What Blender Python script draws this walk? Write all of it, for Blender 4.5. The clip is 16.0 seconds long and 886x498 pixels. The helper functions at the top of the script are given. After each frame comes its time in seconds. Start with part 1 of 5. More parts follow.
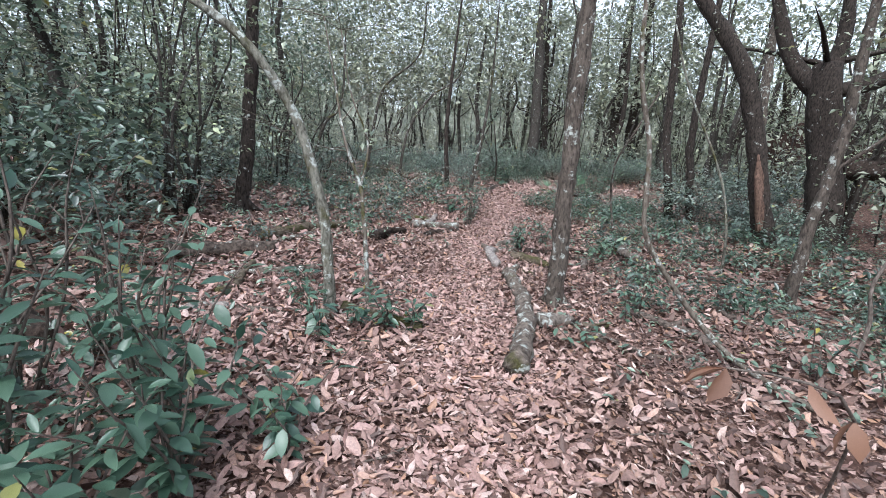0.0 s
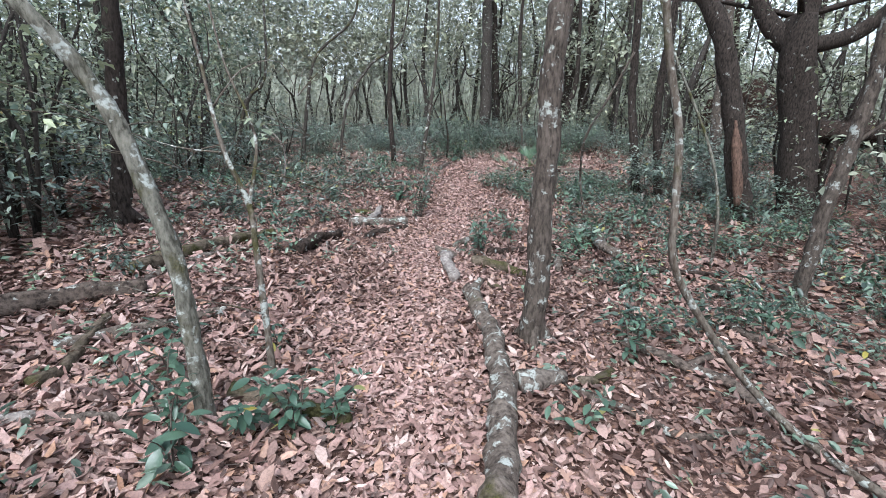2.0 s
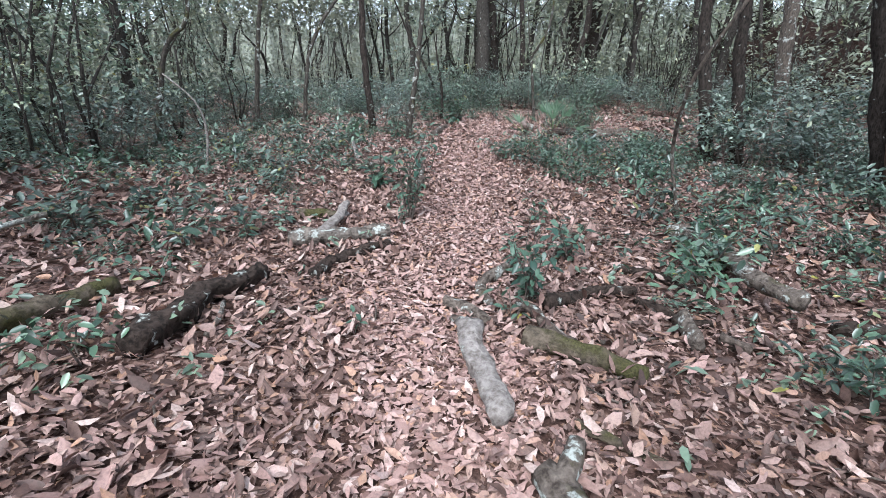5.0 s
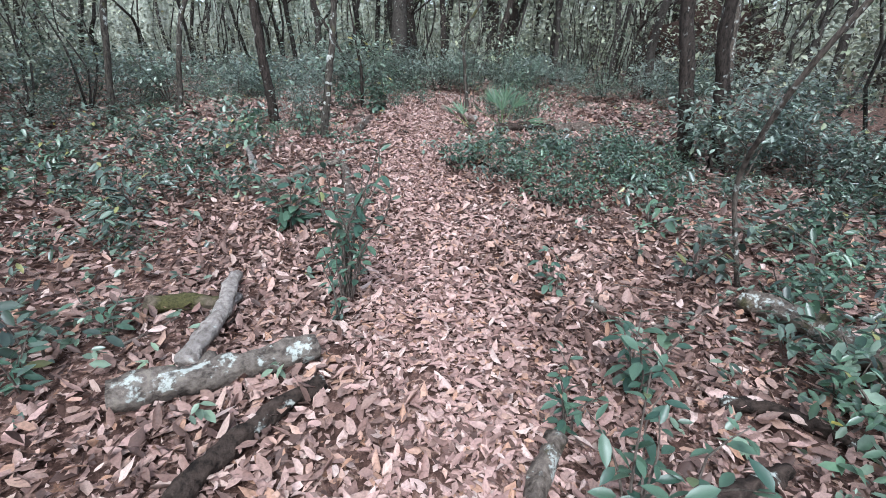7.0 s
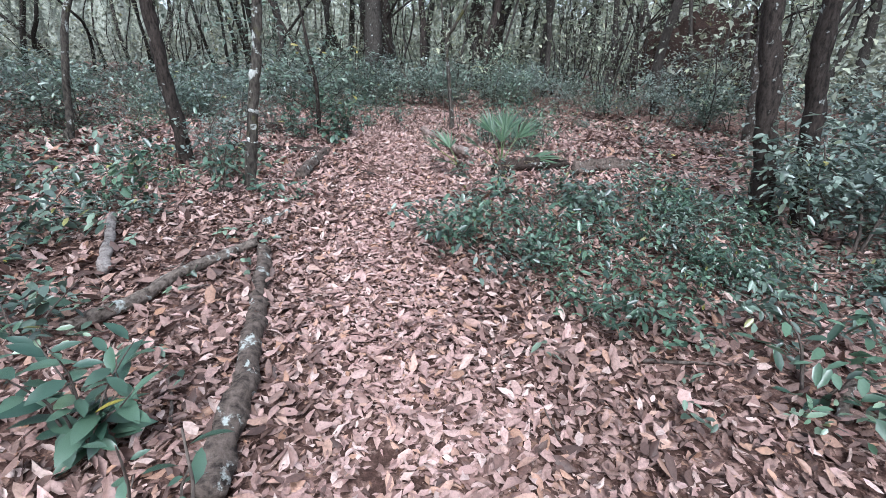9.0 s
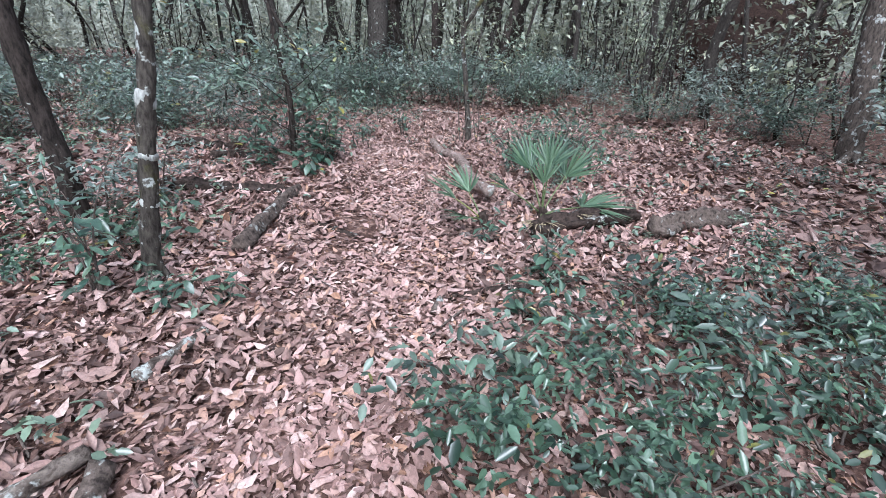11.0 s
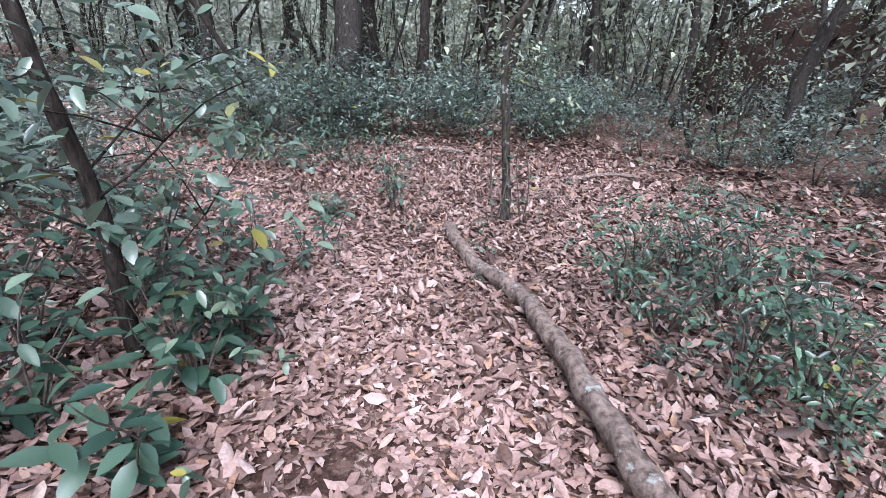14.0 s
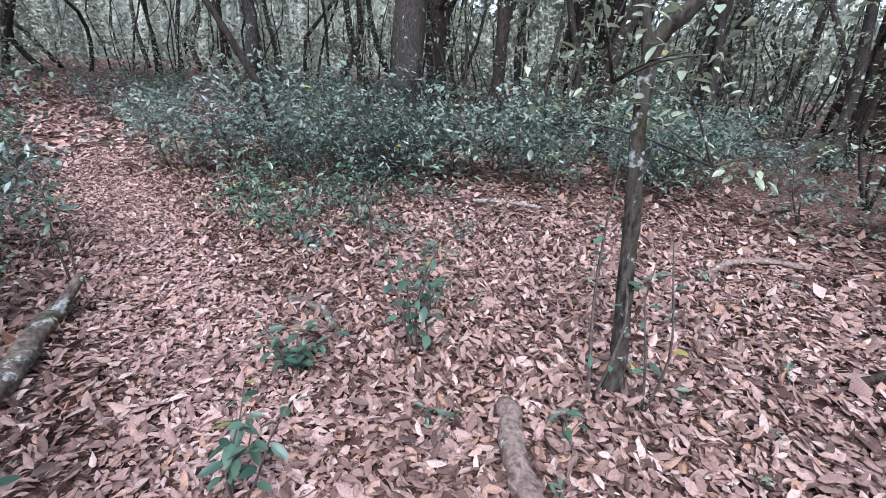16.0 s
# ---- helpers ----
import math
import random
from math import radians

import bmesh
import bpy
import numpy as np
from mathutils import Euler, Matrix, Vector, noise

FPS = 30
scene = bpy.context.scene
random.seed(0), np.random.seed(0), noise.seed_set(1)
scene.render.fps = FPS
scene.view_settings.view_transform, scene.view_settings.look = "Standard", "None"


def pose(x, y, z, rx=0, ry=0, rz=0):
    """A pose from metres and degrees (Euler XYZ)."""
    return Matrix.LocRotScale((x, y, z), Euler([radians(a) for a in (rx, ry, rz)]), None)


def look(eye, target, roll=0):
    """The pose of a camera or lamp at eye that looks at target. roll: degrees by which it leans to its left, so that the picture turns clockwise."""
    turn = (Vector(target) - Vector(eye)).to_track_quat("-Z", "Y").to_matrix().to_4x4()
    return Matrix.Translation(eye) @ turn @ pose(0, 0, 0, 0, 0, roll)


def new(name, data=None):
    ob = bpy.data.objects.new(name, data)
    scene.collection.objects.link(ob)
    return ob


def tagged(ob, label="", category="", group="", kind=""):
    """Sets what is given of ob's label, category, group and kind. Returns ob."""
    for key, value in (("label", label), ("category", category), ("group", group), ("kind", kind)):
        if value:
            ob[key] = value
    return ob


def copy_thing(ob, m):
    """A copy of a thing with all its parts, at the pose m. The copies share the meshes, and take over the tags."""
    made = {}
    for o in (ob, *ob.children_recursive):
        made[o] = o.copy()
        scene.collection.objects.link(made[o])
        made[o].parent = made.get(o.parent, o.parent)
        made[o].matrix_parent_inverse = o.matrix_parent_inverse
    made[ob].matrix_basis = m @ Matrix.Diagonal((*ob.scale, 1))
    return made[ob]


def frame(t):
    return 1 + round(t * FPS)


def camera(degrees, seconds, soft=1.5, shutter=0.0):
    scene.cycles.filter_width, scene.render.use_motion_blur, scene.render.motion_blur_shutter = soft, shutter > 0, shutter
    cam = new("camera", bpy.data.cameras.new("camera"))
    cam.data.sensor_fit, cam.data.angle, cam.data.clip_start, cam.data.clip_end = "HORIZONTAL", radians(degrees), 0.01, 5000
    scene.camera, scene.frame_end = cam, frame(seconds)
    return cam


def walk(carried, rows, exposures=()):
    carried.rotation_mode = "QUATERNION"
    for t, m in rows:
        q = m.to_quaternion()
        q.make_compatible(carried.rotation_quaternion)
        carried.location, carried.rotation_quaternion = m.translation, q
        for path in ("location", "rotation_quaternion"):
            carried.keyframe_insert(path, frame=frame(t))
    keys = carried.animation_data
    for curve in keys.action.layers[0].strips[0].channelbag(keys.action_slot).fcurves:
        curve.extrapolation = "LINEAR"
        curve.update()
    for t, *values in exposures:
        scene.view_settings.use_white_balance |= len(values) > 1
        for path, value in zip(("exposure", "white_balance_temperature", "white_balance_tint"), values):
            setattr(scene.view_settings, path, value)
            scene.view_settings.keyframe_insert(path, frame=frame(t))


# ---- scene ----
cam = camera(87.0, 16.0, 0.75)
PATH = [
    (0, (0.44, 0.387, 1.535), (0.386, 2.335, 1.087), 3.1),
    (0.5, (0.504, 0.661, 1.533), (0.674, 2.596, 1.055), 3.5),
    (1, (0.584, 1.036, 1.522), (0.747, 2.965, 1.019), 2.3),
    (1.5, (0.506, 1.422, 1.606), (0.657, 3.346, 1.081), 1.6),
    (2, (0.54, 1.748, 1.661), (0.672, 3.662, 1.099), 1.0),
    (2.5, (0.643, 2.22, 1.604), (0.776, 4.124, 1.007), 0.7),
    (3, (0.603, 2.706, 1.583), (0.73, 4.599, 0.952), -0.0),
    (3.5, (0.684, 3.165, 1.579), (0.792, 5.042, 0.897), -1.4),
    (3.7, (0.748, 3.4, 1.542), (0.851, 5.273, 0.847), -1.8),
    (5.8, (0.518, 5.454, 1.385), (0.756, 7.302, 0.659), 0.6),
    (6, (0.529, 5.649, 1.407), (0.796, 7.487, 0.665), 0.5),
    (6.5, (0.573, 6.208, 1.434), (0.936, 8.019, 0.666), 0.5),
    (7, (0.509, 6.727, 1.433), (1.025, 8.488, 0.638), 1.1),
    (7.5, (0.635, 7.232, 1.431), (1.186, 8.988, 0.648), 1.3),
    (8, (0.762, 7.785, 1.462), (1.339, 9.535, 0.686), 1.5),
    (8.5, (0.906, 8.269, 1.513), (1.499, 10.013, 0.733), 1.6),
    (9, (1.131, 8.857, 1.476), (1.721, 10.605, 0.705), 1.4),
    (9.5, (1.24, 9.386, 1.491), (1.812, 11.142, 0.724), 1.3),
    (9.7, (1.317, 9.535, 1.502), (1.887, 11.291, 0.732), 1.4),
    (11.8, (1.782, 11.643, 1.611), (2.318, 13.377, 0.772), 1.8),
    (12, (1.796, 11.887, 1.611), (2.351, 13.615, 0.772), 2.0),
    (12.5, (1.903, 12.524, 1.594), (2.5, 14.242, 0.762), 2.5),
    (13, (1.972, 13.106, 1.586), (2.601, 14.82, 0.769), 2.6),
    (13.5, (2.109, 13.703, 1.571), (2.77, 15.409, 0.762), 2.9),
    (14, (2.233, 14.351, 1.604), (2.908, 16.06, 0.815), 3.3),
    (14.5, (2.402, 14.871, 1.634), (3.09, 16.577, 0.85), 3.7),
    (15, (2.69, 15.342, 1.694), (3.357, 17.06, 0.917), 3.9),
    (15.5, (2.873, 15.86, 1.684), (3.436, 17.625, 0.929), 3.7),
    (16, (3.033, 16.435, 1.664), (3.43, 18.246, 0.912), 3.7),
]

EXPOSURES = [(0.0, 1.3, 5700, 8), (6.0, 1.38, 5560, 7), (12.0, 1.43, 5450, 13), (16.0, 1.43, 5450, 14)]
walk(cam, [(t, look(eye, target, roll)) for t, eye, target, roll in PATH], EXPOSURES)

# ---- daylight: a bright overcast sky above a closed canopy ----
world = bpy.data.worlds.new("overcast_sky")
scene.world = world
world.use_nodes = True
wn, wl = world.node_tree.nodes, world.node_tree.links
wn.clear()
sky = wn.new("ShaderNodeTexSky")
sky.sky_type, sky.sun_disc = "NISHITA", False
sky.sun_elevation, sky.sun_rotation = radians(55), radians(200)
sky.air_density, sky.dust_density = 1.0, 3.0
grey = wn.new("ShaderNodeHueSaturation")
grey.inputs["Saturation"].default_value = 0.35
back = wn.new("ShaderNodeBackground")
back.inputs["Strength"].default_value = 0.15
wout = wn.new("ShaderNodeOutputWorld")
wl.new(sky.outputs["Color"], grey.inputs["Color"])
wl.new(grey.outputs["Color"], back.inputs["Color"])
wl.new(back.outputs["Background"], wout.inputs["Surface"])
sun_data = bpy.data.lights.new("sun", "SUN")
sun_data.energy, sun_data.angle, sun_data.color = 1.2, radians(25), (1.0, 0.96, 0.9)
sun = new("sun", sun_data)
sun.matrix_world = look((0, 0, 30), (0 + 30 * math.cos(radians(55)) * math.sin(radians(200)) * -1, 30 * math.cos(radians(55)) * math.cos(radians(200)) * -1, 30 - 30 * math.sin(radians(55))))

rng = np.random.RandomState(11)


# ---- materials ----
class Nodes:
    """A small builder for one node material."""

    def __init__(self, name, rough=0.7, spec=0.3):
        self.m = bpy.data.materials.new(name)
        self.m.use_nodes = True
        self.t = self.m.node_tree
        self.b = self.t.nodes["Principled BSDF"]
        self.b.inputs["Roughness"].default_value = rough
        self.b.inputs["Specular IOR Level"].default_value = spec
        self.co = self.add("ShaderNodeTexCoord").outputs["Object"]

    def add(self, kind, **sockets):
        n = self.t.nodes.new(kind)
        for k, v in sockets.items():
            self.put(n, k.replace("_", " "), v)
        return n

    def put(self, n, key, v):
        s = n.inputs[int(key)] if key.isdigit() else n.inputs[key]
        if isinstance(v, bpy.types.NodeSocket):
            self.t.links.new(v, s)
        else:
            s.default_value = v

    def noise(self, scale, detail=4.0, rough=0.55, vec=None):
        return self.add("ShaderNodeTexNoise", Scale=scale, Detail=detail, Roughness=rough, Vector=vec or self.co).outputs["Fac"]

    def stretch(self, sx, sy, sz):
        return self.add("ShaderNodeMapping", Vector=self.co, Scale=(sx, sy, sz)).outputs["Vector"]

    def ramp(self, fac, *stops, steps=False):
        n = self.add("ShaderNodeValToRGB", Fac=fac)
        r = n.color_ramp
        r.interpolation = "CONSTANT" if steps else "LINEAR"
        while len(r.elements) < len(stops):
            r.elements.new(0.5)
        for e, (p, c) in zip(r.elements, stops):
            e.position = p
            e.color = (*c, 1) if len(c) == 3 else (c[0], c[0], c[0], 1)
        return n.outputs["Color"]

    def mix(self, fac, a, b, kind="MIX"):
        n = self.add("ShaderNodeMix")
        n.data_type, n.blend_type = "RGBA", kind
        self.put(n, "0", fac)
        for i, v in ((6, a), (7, b)):
            self.put(n, str(i), (*v, 1) if isinstance(v, tuple) else v)
        return n.outputs[2]

    def bump(self, fac, strength, dist=0.01, onto=None):
        n = self.add("ShaderNodeBump", Height=fac, Strength=strength, Distance=dist)
        if onto is not None:
            self.put(n, "Normal", onto)
        return n.outputs["Normal"]

    def done(self, colour, normal=None, rough=None):
        self.put(self.b, "Base Color", colour)
        if normal is not None:
            self.put(self.b, "Normal", normal)
        if rough is not None:
            self.put(self.b, "Roughness", rough)
        return self.m


LITTER = ((0.0, (0.133, 0.0767, 0.061)), (0.12, (0.257, 0.153, 0.126)), (0.3, (0.369, 0.231, 0.197)), (0.52, (0.462, 0.299, 0.258)), (0.72, (0.533, 0.369, 0.325)),
          (0.84, (0.472, 0.275, 0.177)), (0.9, (0.574, 0.412, 0.365)), (1.0, (0.615, 0.471, 0.413)))
WEATHERED = ((0.0, (0.0667, 0.0393, 0.0315)), (0.2, (0.133, 0.0805, 0.064)), (0.42, (0.226, 0.143, 0.115)), (0.62, (0.307, 0.196, 0.163)), (0.78, (0.389, 0.261, 0.218)),
             (0.88, (0.348, 0.196, 0.123)), (0.94, (0.482, 0.349, 0.295)), (1.0, (0.553, 0.422, 0.365)))


def litter_material(name, piece, tones=LITTER):
    n = Nodes(name, 0.55, 0.35)
    r = n.add("ShaderNodeObjectInfo").outputs["Random"] if piece else n.add("ShaderNodeNewGeometry").outputs["Random Per Island"]
    col = n.ramp(r, *tones)
    blot = n.ramp(n.noise(75.0, 4, 0.65), (0.36, (0.42,)), (0.58, (1.0,)))
    col = n.mix(0.55, col, blot, "MULTIPLY")
    patch = n.ramp(n.noise(0.9, 3), (0.3, (0.72, 0.70, 0.70)), (0.7, (1.0, 1.0, 1.0)))
    col = n.mix(0.7, col, patch, "MULTIPLY")
    return n.done(col, n.bump(n.noise(160.0, 2), 0.25, 0.002))


def leaf_material(name, dark, light, yellow=(0.30, 0.26, 0.05), rough=0.38, piece=False):
    n = Nodes(name, rough, 0.5)
    r = n.add("ShaderNodeObjectInfo").outputs["Random"] if piece else n.add("ShaderNodeNewGeometry").outputs["Random Per Island"]
    col = n.ramp(r, (0.0, dark), (0.6, light), (0.95, tuple(1.25 * c for c in light)), (0.978, tuple(1.2 * c for c in light)), (0.995, yellow))
    vein = n.ramp(n.noise(70.0, 2), (0.35, (0.75,)), (0.65, (1.0,)))
    col = n.mix(0.6, col, vein, "MULTIPLY")
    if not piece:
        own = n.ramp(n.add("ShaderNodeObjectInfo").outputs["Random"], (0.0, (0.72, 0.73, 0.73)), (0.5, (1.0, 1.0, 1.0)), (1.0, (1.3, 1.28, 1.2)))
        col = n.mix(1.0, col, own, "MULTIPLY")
        clump = n.ramp(n.noise(0.55, 3), (0.34, (0.62, 0.64, 0.66)), (0.5, (1.0, 1.0, 1.0)), (0.66, (1.35, 1.32, 1.15)))
        col = n.mix(0.85, col, clump, "MULTIPLY")
    thin = n.add("ShaderNodeBsdfTranslucent", Color=col)
    mixer = n.add("ShaderNodeMixShader", Fac=0.24)
    m = n.done(col, n.bump(n.noise(120.0, 2), 0.2, 0.002))
    n.b.inputs["Coat Weight"].default_value, n.b.inputs["Coat Roughness"].default_value, n.b.inputs["Coat IOR"].default_value = 0.12 if piece else 0.35, 0.28, 1.6
    n.t.links.new(n.b.outputs[0], mixer.inputs[1])
    n.t.links.new(thin.outputs[0], mixer.inputs[2])
    n.t.links.new(mixer.outputs[0], n.t.nodes["Material Output"].inputs["Surface"])
    return m


def bark_material(name, dark, light, lichen=0.0, moss=0.0, lichen_colour=(0.42, 0.44, 0.40), upright=True):
    n = Nodes(name, 0.88, 0.15)
    vec = n.stretch(24, 24, 8) if upright else n.stretch(16, 16, 16)
    grain = n.noise(1.6, 6, 0.65, vec)
    col = n.ramp(grain, (0.36, dark), (0.5, tuple(0.45 * a + 0.55 * e for a, e in zip(dark, light))), (0.64, light))
    broad = n.ramp(n.noise(2.2, 3), (0.3, (0.62,)), (0.7, (1.0,)))
    col = n.mix(0.6, col, broad, "MULTIPLY")
    if moss:
        mask = n.ramp(n.noise(4.0, 5, 0.6), (0.62 - 0.3 * moss, (0.0,)), (0.72 - 0.25 * moss, (1.0,)))
        col = n.mix(mask, col, n.ramp(n.noise(90.0, 2), (0.3, (0.032, 0.031, 0.013)), (0.7, (0.088, 0.08, 0.032))))
    if lichen:
        mask = n.ramp(n.noise(9.0, 5, 0.6), (0.68 - 0.2 * lichen, (0.0,)), (0.72 - 0.2 * lichen, (0.9,)))
        speck = n.ramp(n.noise(38.0, 3), (0.42, (0.1,)), (0.55, (1.0,)))
        col = n.mix(n.mix(1.0, mask, speck, "MULTIPLY"), col, lichen_colour)
    nor = n.bump(grain, 1.0, 0.02)
    return n.done(col, n.bump(n.noise(60.0, 3), 0.4, 0.004, nor))


def soil_material():
    n = Nodes("forest_soil_and_litter", 0.9, 0.1)
    warp = n.mix(0.35, n.co, n.add("ShaderNodeTexNoise", Scale=9.0, Detail=3.0, Vector=n.co).outputs["Color"], "ADD")
    cells = n.add("ShaderNodeTexVoronoi", Scale=26.0, Vector=warp)
    remains = n.ramp(n.add("ShaderNodeSeparateColor", Color=cells.outputs["Color"]).outputs[0], *WEATHERED)
    soil = n.ramp(n.noise(45.0, 6, 0.7), (0.3, (0.03, 0.017, 0.013)), (0.5, (0.075, 0.043, 0.034)), (0.7, (0.14, 0.082, 0.065)))
    col = n.mix(n.ramp(n.noise(14.0, 4, 0.6), (0.46, (0.0,)), (0.56, (0.7,))), soil, remains)
    broad = n.ramp(n.noise(0.7, 4), (0.35, (0.6, 0.58, 0.56)), (0.65, (1.0, 1.0, 1.0)))
    col = n.mix(0.8, col, broad, "MULTIPLY")
    nor = n.bump(n.noise(30.0, 5), 0.7, 0.02)
    return n.done(col, n.bump(n.noise(110.0, 3), 0.5, 0.008, nor))


M_SOIL = soil_material()
M_LITTER = litter_material("dry_fallen_leaves", False)
M_LITTER_OLD = litter_material("weathered_fallen_leaves", False, WEATHERED)
MIXED = tuple((p, tuple(0.4 * a + 0.6 * e for a, e in zip(c, d))) for (p, c), (_, d) in zip(LITTER, WEATHERED))
M_LITTER_MIXED = litter_material("mixed_fallen_leaves", False, MIXED)
M_LITTER_PIECE = litter_material("dry_fallen_leaf", True)
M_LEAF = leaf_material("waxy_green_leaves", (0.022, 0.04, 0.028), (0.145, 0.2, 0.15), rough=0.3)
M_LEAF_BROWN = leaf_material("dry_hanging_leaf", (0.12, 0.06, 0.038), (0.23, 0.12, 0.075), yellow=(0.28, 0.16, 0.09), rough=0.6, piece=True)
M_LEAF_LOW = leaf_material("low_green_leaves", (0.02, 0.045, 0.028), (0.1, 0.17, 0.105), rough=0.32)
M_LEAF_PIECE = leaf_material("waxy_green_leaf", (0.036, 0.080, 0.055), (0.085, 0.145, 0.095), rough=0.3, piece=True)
# paler copy of the waxy leaves: whitish sky sheen painted into the colour
M_LEAF_SHEEN = leaf_material("sheen_painted_leaves", (0.035, 0.055, 0.045), (0.215, 0.265, 0.22), rough=0.34, yellow=(0.2, 0.2, 0.06))
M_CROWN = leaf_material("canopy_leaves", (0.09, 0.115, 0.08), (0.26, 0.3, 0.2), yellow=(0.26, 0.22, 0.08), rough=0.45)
# lighter than near leaves: pale light between far trunks, put into the colour
M_FAR_LIT = leaf_material("far_leaves_lightened", (0.165, 0.185, 0.135), (0.39, 0.41, 0.305), yellow=(0.3, 0.27, 0.13), rough=0.5)
M_PALM = leaf_material("palmetto_blade", (0.04, 0.085, 0.048), (0.095, 0.155, 0.085), yellow=(0.24, 0.22, 0.08), piece=True)
M_PETIOLE = leaf_material("palmetto_stalk", (0.10, 0.14, 0.05), (0.16, 0.2, 0.08), piece=True)
M_DRYBLADE = leaf_material("dry_palmetto_blade", (0.24, 0.19, 0.1), (0.34, 0.28, 0.17), yellow=(0.2, 0.2, 0.1), rough=0.7, piece=True)
M_BARK = bark_material("brown_grey_bark", (0.04, 0.032, 0.026), (0.15, 0.122, 0.1), lichen=0.55)
M_BARK_LICHEN = bark_material("pale_lichen_bark", (0.08, 0.06, 0.045), (0.2, 0.172, 0.14), lichen=0.7, moss=0.25)
M_BARK_DARK = bark_material("dark_wet_bark", (0.014, 0.011, 0.009), (0.068, 0.053, 0.044), lichen=0.2)
M_BARK_MOSSY = bark_material("dark_mossy_bark", (0.025, 0.021, 0.017), (0.11, 0.095, 0.078), lichen=0.5, moss=0.25)
M_BARK_BENT = bark_material("mossy_pale_bark", (0.07, 0.066, 0.05), (0.26, 0.245, 0.2), lichen=0.65, moss=0.32)
M_BARK_FAR = bark_material("dull_far_bark", (0.022, 0.019, 0.016), (0.085, 0.073, 0.062), lichen=0.3)
M_TWIG = bark_material("grey_twig_bark", (0.07, 0.055, 0.045), (0.2, 0.165, 0.14))
M_LOG = bark_material("rough_log_bark", (0.055, 0.042, 0.034), (0.21, 0.172, 0.142), lichen=0.65, moss=0.12, upright=False)
M_LICHEN = bark_material("pale_lichen_crust", (0.3, 0.3, 0.27), (0.52, 0.53, 0.48))
M_LOG_BROWN = bark_material("furrowed_brown_log", (0.035, 0.027, 0.022), (0.17, 0.132, 0.108), lichen=0.45, upright=False)
M_LOG_GREY = bark_material("weathered_grey_wood", (0.15, 0.125, 0.11), (0.36, 0.32, 0.29), lichen=0.3, upright=False)
M_LOG_PALE = bark_material("pale_lichened_log", (0.06, 0.048, 0.04), (0.22, 0.185, 0.155), lichen=0.78, upright=False)
M_LOG_TAN = bark_material("scaly_tan_wood", (0.11, 0.078, 0.064), (0.35, 0.265, 0.225), lichen=0.35, upright=False)
M_LOG_DARK = bark_material("dark_rotting_wood", (0.012, 0.009, 0.007), (0.07, 0.05, 0.04), lichen=0.35, upright=False)
M_LOG_MOSS = bark_material("moss_covered_log", (0.05, 0.04, 0.028), (0.17, 0.135, 0.10), moss=0.6, upright=False)
M_HEARTWOOD = bark_material("bare_brown_heartwood", (0.06, 0.036, 0.027), (0.2, 0.125, 0.092))
M_ROOTPLATE = bark_material("dark_brown_root_earth", (0.02, 0.013, 0.011), (0.085, 0.053, 0.042), upright=False)


# ---- mesh helpers ----
KNOTS = [(-2.46, 6.6, .42), (-4.5, 9.0, .55), (-0.48, 3.75, .12), (1.55, 5.18, -.1), (1.0, 3.96, -.03), (4.97, 6.58, -.38), (3.2, 7.45, -.2),
         (0.45, 8.9, -.04), (-0.59, 8.2, .01), (3.68, 9.7, -.1), (5.1, 10.1, 0.0), (0.15, 13.97, .3), (0.79, 13.66, .16), (1.64, 16.4, .25),
         (0.33, 16.7, .38), (3.66, 14.17, .2), (3.5, 14.5, .07), (4.43, 18.2, -.04), (3.86, 18.6, 0.0), (6.9, 19.8, -.15), (2.9, 18.9, .07), (0.8, 11.7, .05), (8.3, 10.9, -.5), (6.75, 9.9, -.25)]
TRAIL = np.array([(0.9, -6.0), (0.7, 0.0), (0.6, 2.9), (0.5, 4.0), (0.45, 5.3), (0.6, 6.2), (0.85, 7.4), (1.23, 9.5), (1.5, 10.6), (1.8, 12.4), (2.5, 14.5),
                  (2.75, 16.0), (2.6, 17.6), (2.1, 19.2), (1.1, 21.2), (-0.8, 24.6), (-3.5, 28.5), (-7.0, 34.0)])


def relief(x, y):
    """Height of the ground, for arrays."""
    x, y = np.asarray(x, float), np.asarray(y, float)
    s, w = np.zeros_like(x), np.full_like(x, 0.12)
    for a, b, c in KNOTS:
        k = np.exp(-((x - a) ** 2 + (y - b) ** 2) / 2.4)
        s, w = s + k * c, w + k
    bumps = 0.018 * np.sin(2.1 * x + 1.3 * y) * np.sin(1.7 * y - 0.9 * x + 1.0) + 0.010 * np.sin(5.3 * x + 0.5) * np.sin(4.7 * y)
    return s / w + bumps


def high(x, y):
    return float(relief(np.array([x]), np.array([y]))[0])


def off_trail(x, y):
    """Distance from the middle of the trail, for arrays."""
    p = np.stack([x, y], -1)
    best = np.full(len(p), 1e9)
    for a, b in zip(TRAIL[:-1], TRAIL[1:]):
        d = b - a
        f = np.clip(((p - a) @ d) / (d @ d), 0, 1)[:, None]
        best = np.minimum(best, np.linalg.norm(p - a - f * d, axis=1))
    return best


def triangles(name, verts, tris, smooth=False):
    me = bpy.data.meshes.new(name)
    verts, tris = np.asarray(verts, np.float32), np.asarray(tris, np.int32)
    me.vertices.add(len(verts))
    me.vertices.foreach_set("co", verts.ravel())
    me.loops.add(tris.size)
    me.loops.foreach_set("vertex_index", tris.ravel())
    me.polygons.add(len(tris))
    me.polygons.foreach_set("loop_start", np.arange(0, tris.size, 3, dtype=np.int32))
    if smooth:
        me.polygons.foreach_set("use_smooth", np.ones(len(tris), dtype=bool))
    me.update(calc_edges=True)
    return me


